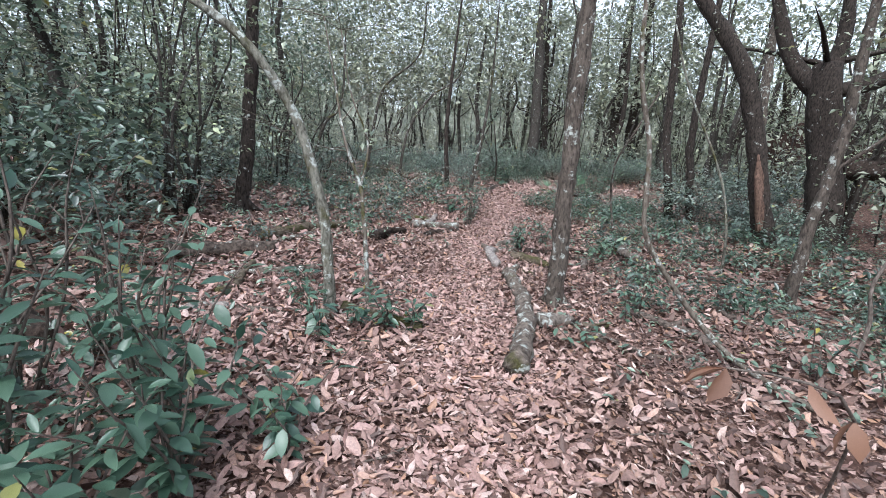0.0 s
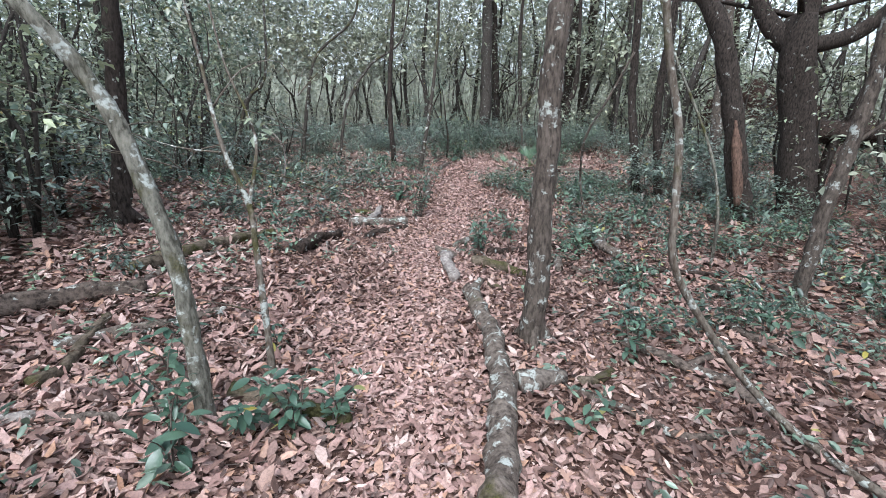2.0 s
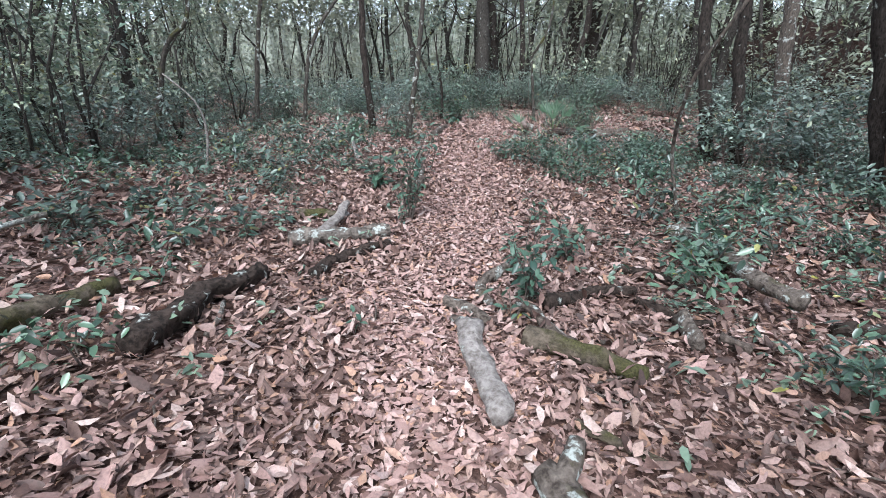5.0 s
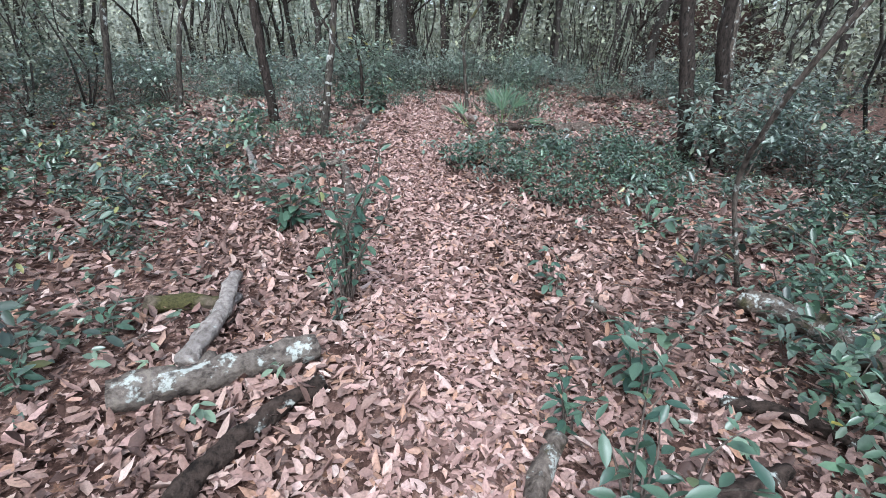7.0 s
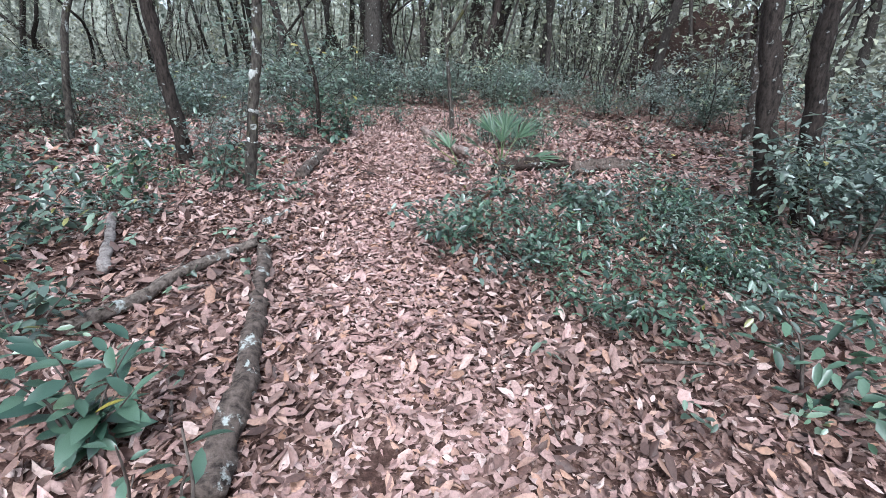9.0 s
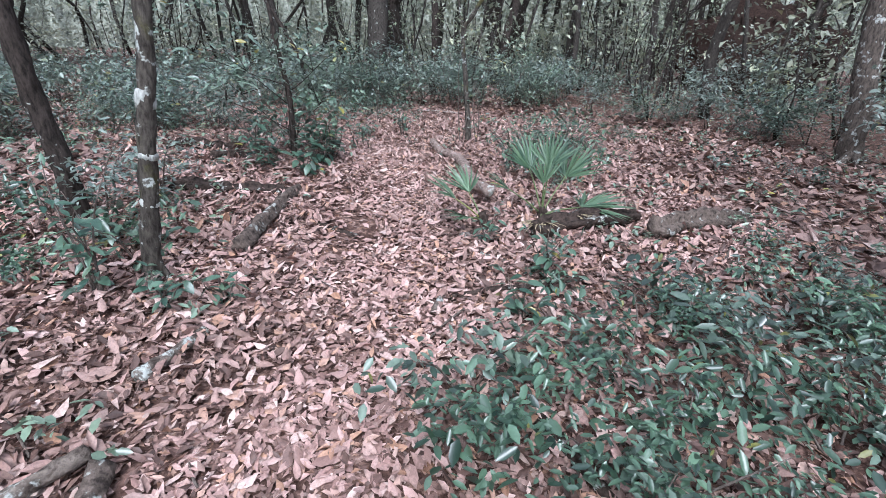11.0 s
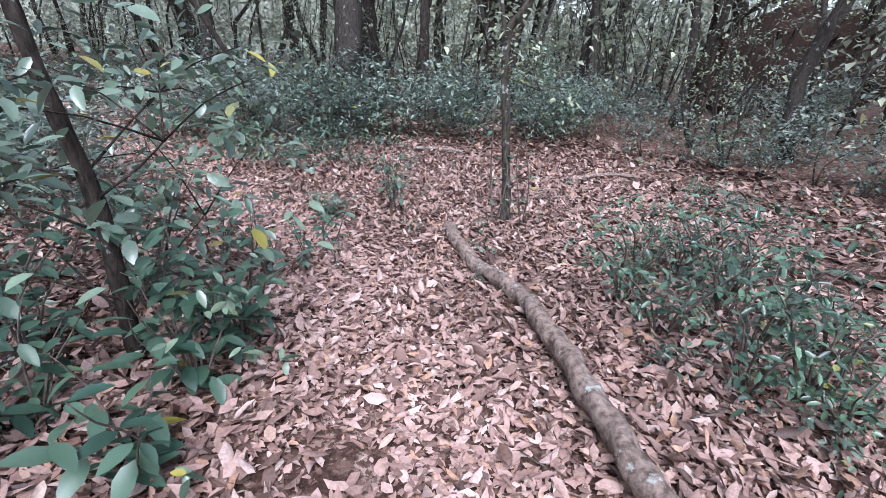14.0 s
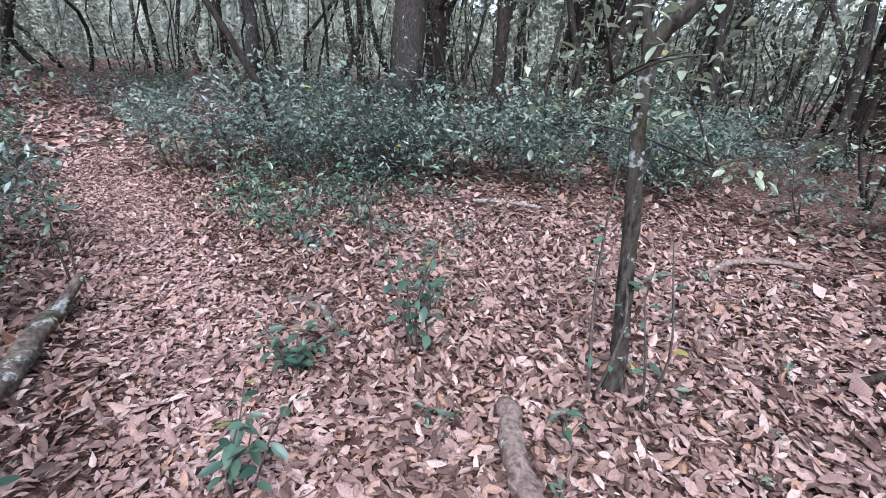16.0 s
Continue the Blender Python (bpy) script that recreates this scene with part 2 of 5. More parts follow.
def part(name, me, material, parent=None, label="", m=None):
    me.materials.clear()
    me.materials.append(material)
    ob = new(name, me)
    if parent is not None:
        ob.parent = parent
    if m is not None:
        ob.matrix_basis = m
    if label:
        ob["label"] = label
    return ob


def turns(yaw, pitch, roll):
    """Rotation matrices Rz(yaw) Rx(pitch) Ry(roll), for arrays of radians."""
    cy, sy, cx, sx, cr, sr = np.cos(yaw), np.sin(yaw), np.cos(pitch), np.sin(pitch), np.cos(roll), np.sin(roll)
    o, i = np.zeros_like(cy), np.ones_like(cy)
    rz = np.stack([cy, -sy, o, sy, cy, o, o, o, i], -1).reshape(-1, 3, 3)
    rx = np.stack([i, o, o, o, cx, -sx, o, sx, cx], -1).reshape(-1, 3, 3)
    ry = np.stack([cr, o, sr, o, i, o, -sr, o, cr], -1).reshape(-1, 3, 3)
    return rz @ rx @ ry


def blade(width, fold, curl, fine=True, belly=0.42):
    """One leaf along +y, 1 long: verts and triangles."""
    if not fine:
        v = [(0, 0, 0), (-width / 2, belly, fold * width / 2), (width / 2, belly, fold * width / 2), (0, 1, -curl)]
        return np.array(v), np.array([(0, 3, 1), (0, 2, 3)])
    v = [(0, 0, 0)]
    for y, w in ((0.22, 0.78), (0.5, 1.0), (0.78, 0.66)):
        z = -curl * y * y
        v += [(-w * width / 2, y, z + fold * w * width / 2), (0, y, z), (w * width / 2, y, z + fold * w * width / 2)]
    v.append((0, 1, -curl))
    f = [(0, 2, 1), (0, 3, 2), (8, 10, 7), (9, 10, 8)]
    for k in (1, 4):
        f += [(k, k + 1, k + 4), (k, k + 4, k + 3), (k + 1, k + 2, k + 5), (k + 1, k + 5, k + 4)]
    return np.array(v), np.array(f)


def hex_blade(width, fold, curl):
    """A leaf in four triangles, folded along its midrib."""
    v = [(0, 0, 0), (-width * 0.42, 0.28, fold * width * 0.42), (-width * 0.4, 0.68, fold * width * 0.4 - curl * 0.5), (0, 1, -curl), (width * 0.4, 0.68, fold * width * 0.4 - curl * 0.5), (width * 0.42, 0.28, fold * width * 0.42)]
    return np.array(v), np.array([(0, 2, 1), (0, 3, 2), (0, 4, 3), (0, 5, 4)])


def dry_blade(width, fold, curl, bend=0.0):
    """A dry leaf in eight triangles, curled along its midrib."""
    v = [(0, 0, 0)]
    for y, w in ((0.3, 0.86), (0.66, 0.94)):
        z = -curl * y * y
        v += [(bend * y - w * width / 2, y, z + fold * w * width / 2), (bend * y, y, z), (bend * y + w * width / 2, y, z + fold * w * width / 2)]
    v.append((bend, 1, -curl))
    return np.array(v), np.array([(0, 2, 1), (0, 3, 2), (1, 2, 5), (1, 5, 4), (2, 3, 6), (2, 6, 5), (4, 5, 7), (5, 6, 7)])


def scatter(shapes, places, mats, sizes, pick, ragged=0.0):
    """Joins many leaves into one vertex and triangle list."""
    vs, fs, base = [], [], 0
    for k, (v, f) in enumerate(shapes):
        sel = np.nonzero(pick == k)[0]
        if not len(sel):
            continue
        out = np.einsum("nij,vj->nvi", mats[sel], v)
        if ragged:
            out = out + rng.normal(0, 1, out.shape) * np.array([ragged, ragged, ragged * 0.8])
        out = out * sizes[sel, None, None] + places[sel, None, :]
        idx = f[None] + (np.arange(len(sel)) * len(v))[:, None, None] + base
        vs.append(out.reshape(-1, 3))
        fs.append(idx.reshape(-1, 3))
        base += len(sel) * len(v)
    return np.concatenate(vs), np.concatenate(fs)


def smooth_line(pts, radii, step):
    """A Catmull-Rom line through the points, with radii."""
    p = np.array(pts, float)
    r = np.array(radii, float)
    p = np.vstack([2 * p[0] - p[1], p, 2 * p[-1] - p[-2]])
    r = np.concatenate([[r[0]], r, [r[-1]]])
    out, rad = [], []
    for i in range(1, len(p) - 2):
        n = max(2, int(np.linalg.norm(p[i + 1] - p[i]) / step))
        for u in np.linspace(0, 1, n, endpoint=False):
            a, b, c, d = p[i - 1], p[i], p[i + 1], p[i + 2]
            out.append(0.5 * (2 * b + (c - a) * u + (2 * a - 5 * b + 4 * c - d) * u ** 2 + (3 * b - a - 3 * c + d) * u ** 3))
            rad.append(r[i] + (r[i + 1] - r[i]) * u)
    out.append(p[-2])
    rad.append(r[-2])
    return np.array(out), np.array(rad)


def tube(pts, radii, segs=8, step=0.12, knobs=0.08, seed=0, ridges=0.0, straight=False):
    """A round limb along a line, a little uneven, with closed ends: verts and triangles."""
    rs = np.random.RandomState(seed + 5)
    line, rad = (np.array(pts, float), np.array(radii, float)) if straight else smooth_line(pts, radii, step)
    n = len(line)
    tang = np.gradient(line, axis=0)
    tang /= np.linalg.norm(tang, axis=1)[:, None] + 1e-9
    ref = np.array([0.31, 0.9, 0.2]) if abs(tang[0] @ (0, 0, 1)) > 0.8 else np.array([0, 0, 1.0])
    ang = np.linspace(0, 2 * np.pi, segs, endpoint=False)
    lobes = 1 + ridges * np.sin(ang * 3 + rs.rand() * 6) + 0.6 * ridges * np.sin(ang * 5 + rs.rand() * 6)
    phase = rs.rand(4) * 6
    verts = []
    for k in range(n):
        u = np.cross(tang[k], ref)
        u /= np.linalg.norm(u) + 1e-9
        w = np.cross(u, tang[k])
        bump = 1 + knobs * (np.sin(k * 0.9 + ang * 2 + phase[0]) * 0.5 + np.sin(k * 0.37 + ang + phase[1]) * 0.6) + rs.uniform(-knobs, knobs, segs) * 0.45
        verts.append(line[k] + (rad[k] * bump * lobes)[:, None] * (np.cos(ang)[:, None] * u + np.sin(ang)[:, None] * w))
    verts = np.concatenate(verts + [line[:1] - tang[:1] * rad[0] * 0.15, line[-1:] + tang[-1:] * rad[-1] * 0.3])
    f = []
    for k in range(n - 1):
        a, b = k * segs, (k + 1) * segs
        for s in range(segs):
            e = (s + 1) % segs
            f += [(a + s, a + e, b + e), (a + s, b + e, b + s)]
    for s in range(segs):
        e = (s + 1) % segs
        f += [(n * segs, e, s), (n * segs + 1, (n - 1) * segs + s, (n - 1) * segs + e)]
    return verts, np.array(f)


def joined(pieces):
    vs, fs, base = [], [], 0
    for v, f in pieces:
        vs.append(v)
        fs.append(np.asarray(f) + base)
        base += len(v)
    return np.concatenate(vs), np.concatenate(fs)


GREEN_FINE = [blade(0.42, 0.35, 0.18), blade(0.5, 0.2, 0.28), blade(0.36, 0.45, 0.08)]
GREEN_ROUGH = [blade(0.5, 0.35, 0.15, False), blade(0.6, 0.2, 0.25, False)]
GREEN_MID = [hex_blade(0.44, 0.3, 0.12), hex_blade(0.52, 0.2, 0.2), hex_blade(0.38, 0.45, 0.05)]
DRY_MID = [hex_blade(0.42, 0.45, 0.2), hex_blade(0.5, -0.45, -0.2), hex_blade(0.36, 0.8, -0.25), hex_blade(0.54, -0.2, 0.15), hex_blade(0.4, -0.8, 0.3)]
DRY = [dry_blade(0.42, 0.4, 0.2, 0.06), dry_blade(0.46, -0.45, -0.22, 0.03), dry_blade(0.34, 0.85, -0.15, -0.1), dry_blade(0.5, 0.2, 0.3), dry_blade(0.32, 1.1, 0.35, 0.14),
       dry_blade(0.44, -0.75, -0.35, -0.12), dry_blade(0.38, 0.6, 0.55, 0.15), dry_blade(0.52, -0.25, 0.12, 0.08)]
DRY_ROUGH = [blade(0.5, 0.3, 0.12, False), blade(0.55, -0.3, -0.1, False)]

# ---- the ground: one sheet to the horizon ----
gx = np.concatenate([[-600, -250, -110, -60, -38, -26, -20, -16, -13.5], np.arange(-12, 14.01, 0.15), [16, 19, 23, 29, 40, 62, 112, 250, 600]])
gy = np.concatenate([[-600, -250, -110, -60, -34, -20, -12, -8, -6], np.arange(-5, 28.01, 0.15), [30, 33, 37, 43, 52, 68, 112, 250, 600]])
mx, my = np.meshgrid(gx, gy, indexing="xy")
gv = np.stack([mx.ravel(), my.ravel(), relief(mx.ravel(), my.ravel())], -1)
gi = np.arange(len(gv)).reshape(len(gy), len(gx))
q = np.stack([gi[:-1, :-1], gi[:-1, 1:], gi[1:, 1:], gi[1:, :-1]], -1).reshape(-1, 4)
ground = part("ground", triangles("ground", gv, np.concatenate([q[:, [0, 1, 2]], q[:, [0, 2, 3]]]), True), M_SOIL)
tagged(ground, "brown forest soil under dry leaf litter", "ground", kind="structure")


# patches of trodden bare soil
BARE = ((1.35, 10.2, 0.16), (0.92, 8.5, 0.12), (0.82, 7.95, 0.1), (1.98, 14.5, 0.3), (2.07, 14.19, 0.24), (2.19, 14.4, 0.24), (1.85, 13.9, 0.16), (2.4, 15.62, 0.26), (2.1, 15.25, 0.22), (1.0, 8.9, 0.1))


def litter(name, label, count, x0, x1, y0, y1, near, far, size, lift, shapes, material, tilt=0.3, bare=BARE):
    x, y = rng.uniform(x0, x1, count), rng.uniform(y0, y1, count)
    d = off_trail(x, y) + 0.16 * np.sin(3.1 * x + 2.2 * y) + 0.12 * np.sin(5.7 * y - 1.9 * x) + rng.normal(0, 0.12, count)
    keep = (d >= near) & (d < far)
    edge = np.minimum(np.minimum(x - x0, x1 - x), np.minimum(y - y0, y1 - y))
    keep &= rng.uniform(0, 1.1, count) < edge
    for bx, by, br in bare:
        keep &= ((x - bx) ** 2 + ((y - by) * 0.6) ** 2 > (br * rng.uniform(0.1, 1.1, count)) ** 2)
    x, y = x[keep], y[keep]
    n = len(x)
    mats = turns(rng.uniform(0, 6.283, n), rng.normal(0, tilt, n), rng.normal(0, tilt * 1.2, n))
    sizes = size * np.clip(rng.normal(1, 0.36, n), 0.3, 1.8)
    z = relief(x, y) + rng.uniform(0.004, lift, n)
    v, f = scatter(shapes, np.stack([x, y, z], -1), mats, sizes, rng.randint(0, len(shapes), n), 0.035)
    ob = part(name, triangles(name, v, f), material)
    return tagged(ob, label, "fallen leaves", kind="stuff")


litter("trail_leaf_litter", "pinkish brown dry leaves trodden flat on the trail", 290000, -2.5, 6, -1, 25, -1.0, 0.42, 0.06, 0.03, DRY, M_LITTER, 0.17)
litter("trail_leaf_crumbs", "pale crumbled leaf bits trodden into the trail", 200000, -2.5, 6, -1, 25, -1.0, 0.36, 0.036, 0.036, DRY_ROUGH, M_LITTER, 0.22)
litter("trailside_leaf_litter", "mixed pale and dark dry leaves along the trail", 138000, -3, 6.5, -1, 25, 0.28, 1.15, 0.065, 0.046, DRY, M_LITTER_MIXED, 0.36)
litter("forest_leaf_litter", "brown curled weathered leaves covering the forest floor", 150000, -4, 7.5, -0.5, 25, 0.6, 3.2, 0.07, 0.05, DRY_MID, M_LITTER_OLD, 0.42)
litter("scattered_leaf_litter", "paler dry leaves strewn over weathered litter", 26000, -4, 7.5, -0.5, 25, 0.9, 3.6, 0.072, 0.055, DRY_MID, M_LITTER, 0.4)
litter("clearing_leaf_litter", "pinkish dry leaves on an open patch of forest floor", 27000, 2.5, 8.2, 16.5, 22.2, 0.5, 7.0, 0.068, 0.05, DRY_MID, M_LITTER_MIXED, 0.36)
litter("open_leaf_litter", "pinkish dry leaves lying thick on both sides of the trail", 30000, -1.5, 6.5, 12.6, 17.2, 0.5, 3.2, 0.07, 0.052, DRY_MID, M_LITTER, 0.36)
litter("bank_leaf_litter", "pinkish dry leaves thick between the fallen branches", 16000, -2.8, 0.4, 1.8, 6.5, 0.5, 3.2, 0.074, 0.052, DRY_MID, M_LITTER, 0.36)
litter("broken_leaf_litter", "small broken bits of dry leaves and bark", 170000, -3, 7.5, -0.5, 23, -1.0, 1.9, 0.034, 0.044, DRY_ROUGH, M_LITTER_OLD, 0.45)
litter("outer_leaf_litter", "brown dry leaves lying under the shrubs", 120000, -9, 13, -1, 30, 3.1, 7.5, 0.115, 0.05, DRY_ROUGH, M_LITTER_OLD, 0.35)
litter("far_leaf_litter", "dry leaves on the farther trail and forest floor", 26000, -12, 10, 24, 40, -1.0, 9.0, 0.15, 0.05, DRY_ROUGH, M_LITTER, 0.3)


# ---- fallen wood ----
def fallen_log(pts, diameter, material, label, thin=0.75, sink=0.05, segs=14, ridges=0.07, name="fallen_log", group="", lift=0.0, stubs=()):
    """A log lying along points of the plan; stubs are (place along 0..1, length, yaw, rise)."""
    rad = np.linspace(diameter / 2, diameter / 2 * thin, len(pts))
    line = [(x, y, high(x, y) + r * (1 - sink) + lift * k) for k, ((x, y), r) in enumerate(zip(pts, rad))]
    seed = int(abs(pts[0][0] * 97 + pts[0][1] * 31)) + len(pts)
    v, f = tube(line, rad, segs, max(0.03, diameter * 0.28), 0.36 if material is M_LOG_DARK else 0.24, seed, ridges * 1.3)
    ob = part(name, triangles(name, v, f, True), material)
    tagged(ob, label, "log" if diameter > 0.06 else "stick", group)
    for at, length, yaw, rise in stubs:
        k = at * (len(line) - 1)
        i = min(int(k), len(line) - 2)
        a = np.array(line[i]) + (np.array(line[i + 1]) - np.array(line[i])) * (k - i)
        b = a + length * np.array([math.cos(radians(yaw)), math.sin(radians(yaw)), rise])
        v, f = tube([a, (a + b) / 2 + (0.01, 0, 0.01), b], [diameter * 0.3, diameter * 0.27, diameter * 0.22], 8, 0.05, 0.14, seed + 3)
        part("branch_stub", triangles("branch_stub", v, f, True), material, ob)
    return ob


fallen_log([(0.89, 3.3), (1.02, 3.8), (1.12, 4.5), (1.15, 5.2), (1.09, 6.0)], 0.165, M_LOG, "crooked fallen log with rough bark and pale lichen", thin=0.85, segs=16,
           ridges=0.05, stubs=((0.97, 0.22, 55, 0.25),))
fallen_log([(1.2, 4.26), (1.34, 4.3), (1.5, 4.38)], 0.14, M_LOG_PALE, "short lichened log stump end beside the longer log", thin=0.9, segs=14)
fallen_log([(0.95, 7.06), (0.94, 6.8), (0.98, 6.3)], 0.14, M_LOG_GREY, "short weathered grey log at the trail edge", thin=0.8, segs=14, ridges=0.09)
fallen_log([(1.26, 6.98), (1.52, 6.8), (1.8, 6.62)], 0.13, M_LOG_MOSS, "mossy log lying on dry leaves", segs=12)
fallen_log([(1.33, 7.4), (1.41, 7.25), (1.44, 7.07), (1.53, 6.94)], 0.075, M_LOG_BROWN, "crooked forked brown branch on dry leaves", segs=10, stubs=((0.4, 0.16, 150, 0.5),))
fallen_log([(-1.8, 5.6), (-1.62, 6.1), (-1.42, 6.8), (-1.19, 7.5)], 0.13, M_LOG_MOSS, "long moss-covered log beside the trail", thin=0.9, segs=12)
fallen_log([(-1.68, 5.4), (-1.5, 6.0), (-1.3, 6.55)], 0.07, M_LOG, "thin lichened log beside the mossy one")
fallen_log([(-0.38, 8.56), (0.0, 8.66), (0.46, 8.75)], 0.15, M_LOG_PALE, "pale lichened log end at the trail edge", thin=0.9, segs=14, stubs=((0.45, 0.1, 80, 0.3),))
fallen_log([(-0.14, 8.78), (-0.05, 9.1), (0.0, 9.6)], 0.105, M_LOG_GREY, "weathered grey crooked branch", lift=0.03)
fallen_log([(-0.07, 7.87), (0.07, 8.18), (0.25, 8.36), (0.47, 8.53)], 0.095, M_LOG_DARK, "curved dark fallen branch at the trail edge")
fallen_log([(-0.42, 7.9), (-0.5, 7.58), (-0.62, 7.42), (-0.64, 7.1), (-0.7, 6.75)], 0.12, M_LOG_DARK, "charred looking dark log with peeling bark", thin=1.3, segs=14, ridges=0.12)
fallen_log([(-1.25, 5.49), (-0.95, 5.55), (-0.71, 5.67)], 0.045, M_TWIG, "thin grey stick on the leaf litter")
fallen_log([(-0.97, 5.16), (-0.67, 5.55)], 0.035, M_TWIG, "short grey stick on the leaf litter")
fallen_log([(-1.75, 4.6), (-1.2, 4.95), (-0.9, 5.2)], 0.085, M_LOG, "lichened branch lying on dry leaves")
fallen_log([(-1.3, 3.9), (-0.95, 3.95), (-0.7, 4.05)], 0.07, M_TWIG, "grey branch lying on dry leaves")
fallen_log([(-0.5, 4.2), (-0.1, 4.05), (0.2, 3.95)], 0.1, M_LOG_MOSS, "mossy branch under the small plants")
fallen_log([(2.2, 4.95), (2.46, 4.57), (2.61, 4.3), (2.64, 3.85)], 0.09, M_LOG_BROWN, "long crooked brown branch on dry leaves", thin=0.7, stubs=((0.35, 0.25, 20, 0.1),))
fallen_log([(1.58, 4.25), (1.82, 4.07), (2.01, 3.82), (2.4, 3.86)], 0.055, M_LOG_BROWN, "crooked bent brown branch on dry leaves", thin=0.8)
fallen_log([(1.62, 4.33), (1.78, 4.42), (1.93, 4.55)], 0.07, M_LOG_MOSS, "short mossy stick on dry leaves")
fallen_log([(4.7, 6.84), (5.4, 6.96), (6.04, 6.84)], 0.035, M_TWIG, "thin bare branch held above low plants", segs=7, sink=-8)
fallen_log([(3.36, 5.45), (3.38, 5.1), (3.42, 4.8)], 0.08, M_LOG_BROWN, "brown branch lying among low plants")
fallen_log([(-2.5, 4.88), (-2.06, 5.12), (-1.56, 5.34)], 0.17, M_LOG_BROWN, "dark old log lying in dry leaves", segs=14, ridges=0.1)
fallen_log([(-1.59, 4.19), (-1.56, 4.4), (-1.63, 4.95)], 0.095, M_LOG_MOSS, "mossy bent branch in dry leaves")
fallen_log([(-1.64, 3.74), (-1.55, 3.85), (-1.38, 3.92)], 0.085, M_LOG_GREY, "grey branch end in dry leaves")
fallen_log([(-2.9, 3.4), (-2.55, 3.33), (-2.2, 3.16)], 0.2, M_LOG_DARK, "dark thick old log among shrubs", segs=16)
fallen_log([(4.3, 14.7), (4.74, 14.43)], 0.055, M_LOG_GREY, "grey stick on dry leaves beside the palmetto")
fallen_log([(5.69, 14.48), (6.2, 14.55), (6.67, 14.74)], 0.05, M_LOG_TAN, "tan stick lying on dry leaves")
fallen_log([(3.45, 9.88), (3.75, 10.04)], 0.065, M_LOG, "lichened stick end on dry leaves")
fallen_log([(2.56, 12.12), (2.7, 11.65)], 0.06, M_LOG_DARK, "dark stick under the low shrubs")
fallen_log([(3.31, 7.1), (3.71, 7.04), (4.41, 7.06)], 0.085, M_LOG_DARK, "dark branch lying among low plants")
fallen_log([(4.0, 6.6), (4.08, 5.94)], 0.1, M_LOG_DARK, "dark log end among low plants")
fallen_log([(1.31, 6.3), (1.6, 6.05)], 0.05, M_LOG_MOSS, "mossy stick by the tree foot")
fallen_log([(3.15, 8.75), (3.27, 8.3), (3.15, 7.89), (3.04, 7.58), (3.1, 7.15)], 0.15, M_LOG, "curved lichened branch among green plants", segs=14, lift=0.035, sink=-0.2)
fallen_log([(1.5, 7.4), (1.85, 7.57), (2.25, 7.67)], 0.1, M_LOG_DARK, "dark straight branch on dry leaves")
fallen_log([(2.3, 8.05), (2.57, 7.91), (2.79, 7.58)], 0.075, M_LOG_DARK, "dark thin branch on dry leaves")
fallen_log([(2.37, 7.26), (2.33, 7.1), (2.29, 6.93)], 0.12, M_LOG, "broken lichened log end on dry leaves")
fallen_log([(2.18, 7.5), (2.34, 7.36), (2.38, 7.24), (2.55, 7.2)], 0.075, M_LOG_DARK, "bent dark branch beside a broken log")
fallen_log([(2.48, 7.02), (2.6, 6.9)], 0.08, M_LOG_BROWN, "short brown log end on dry leaves")
fallen_log([(2.02, 7.28), (2.29, 7.24)], 0.022, M_LOG_TAN, "thin straight tan stick on dry leaves", segs=7)
fallen_log([(-0.46, 9.4), (-0.05, 9.37)], 0.11, M_LOG_MOSS, "mossy log end behind a pale log")
fallen_log([(-0.48, 7.0), (-0.47, 7.16), (-0.5, 7.34)], 0.035, M_LOG_PALE, "pale lichened stick beside a charred log", lift=0.02)
fallen_log([(1.41, 7.33), (1.53, 6.98)], 0.045, M_LOG_GREY, "short grey stick on dry leaves")
fallen_log([(1.37, 7.98), (1.19, 7.78), (1.11, 7.6), (1.13, 7.42)], 0.09, M_LOG, "curved bark covered branch at the trail edge")
fallen_log([(0.85, 7.43), (1.0, 7.3), (1.07, 7.17)], 0.09, M_LOG, "short bark covered branch piece at the trail edge")
fallen_log([(0.86, 7.22), (1.03, 7.1)], 0.06, M_LOG_BROWN, "short brown branch piece at the trail edge")
fallen_log([(-0.06, 11.42), (0.19, 11.66), (0.46, 12.0), (0.84, 12.3)], 0.085, M_LOG, "long straight branch lying beside the trail", lift=0.015)
fallen_log([(0.74, 10.2), (0.83, 10.74), (0.87, 11.4), (0.9, 12.25)], 0.12, M_LOG_BROWN, "long thin log edging the trail with a white lichen patch", segs=14)
fallen_log([(0.9, 12.7), (1.15, 13.05)], 0.07, M_LOG, "short log piece edging the trail")
fallen_log([(1.22, 13.95), (1.36, 14.42), (1.47, 14.77), (1.63, 15.2)], 0.12, M_LOG_BROWN, "furrowed dark bark log edging the trail", thin=0.75, sink=-0.2, segs=16, ridges=0.1)
fallen_log([(-0.07, 12.1), (-0.2, 12.9)], 0.075, M_LOG_GREY, "short grey log leaning on the litter", lift=0.05)
fallen_log([(-0.07, 9.24), (0.02, 9.46)], 0.08, M_LOG_GREY, "grey log end on dry leaves")
fallen_log([(2.35, 9.67), (3.02, 9.55), (3.69, 9.39)], 0.024, M_TWIG, "long thin straight stick on dry leaves", segs=6)
fallen_log([(1.97, 9.28), (2.11, 9.1)], 0.03, M_LOG_GREY, "short grey stick on dry leaves")
fallen_log([(2.17, 9.02), (2.24, 8.66)], 0.055, M_LOG, "bark covered stick on dry leaves")
fallen_log([(2.34, 8.67), (2.8, 8.74), (3.26, 8.9)], 0.035, M_TWIG, "thin rooted stick along the ground", segs=7)
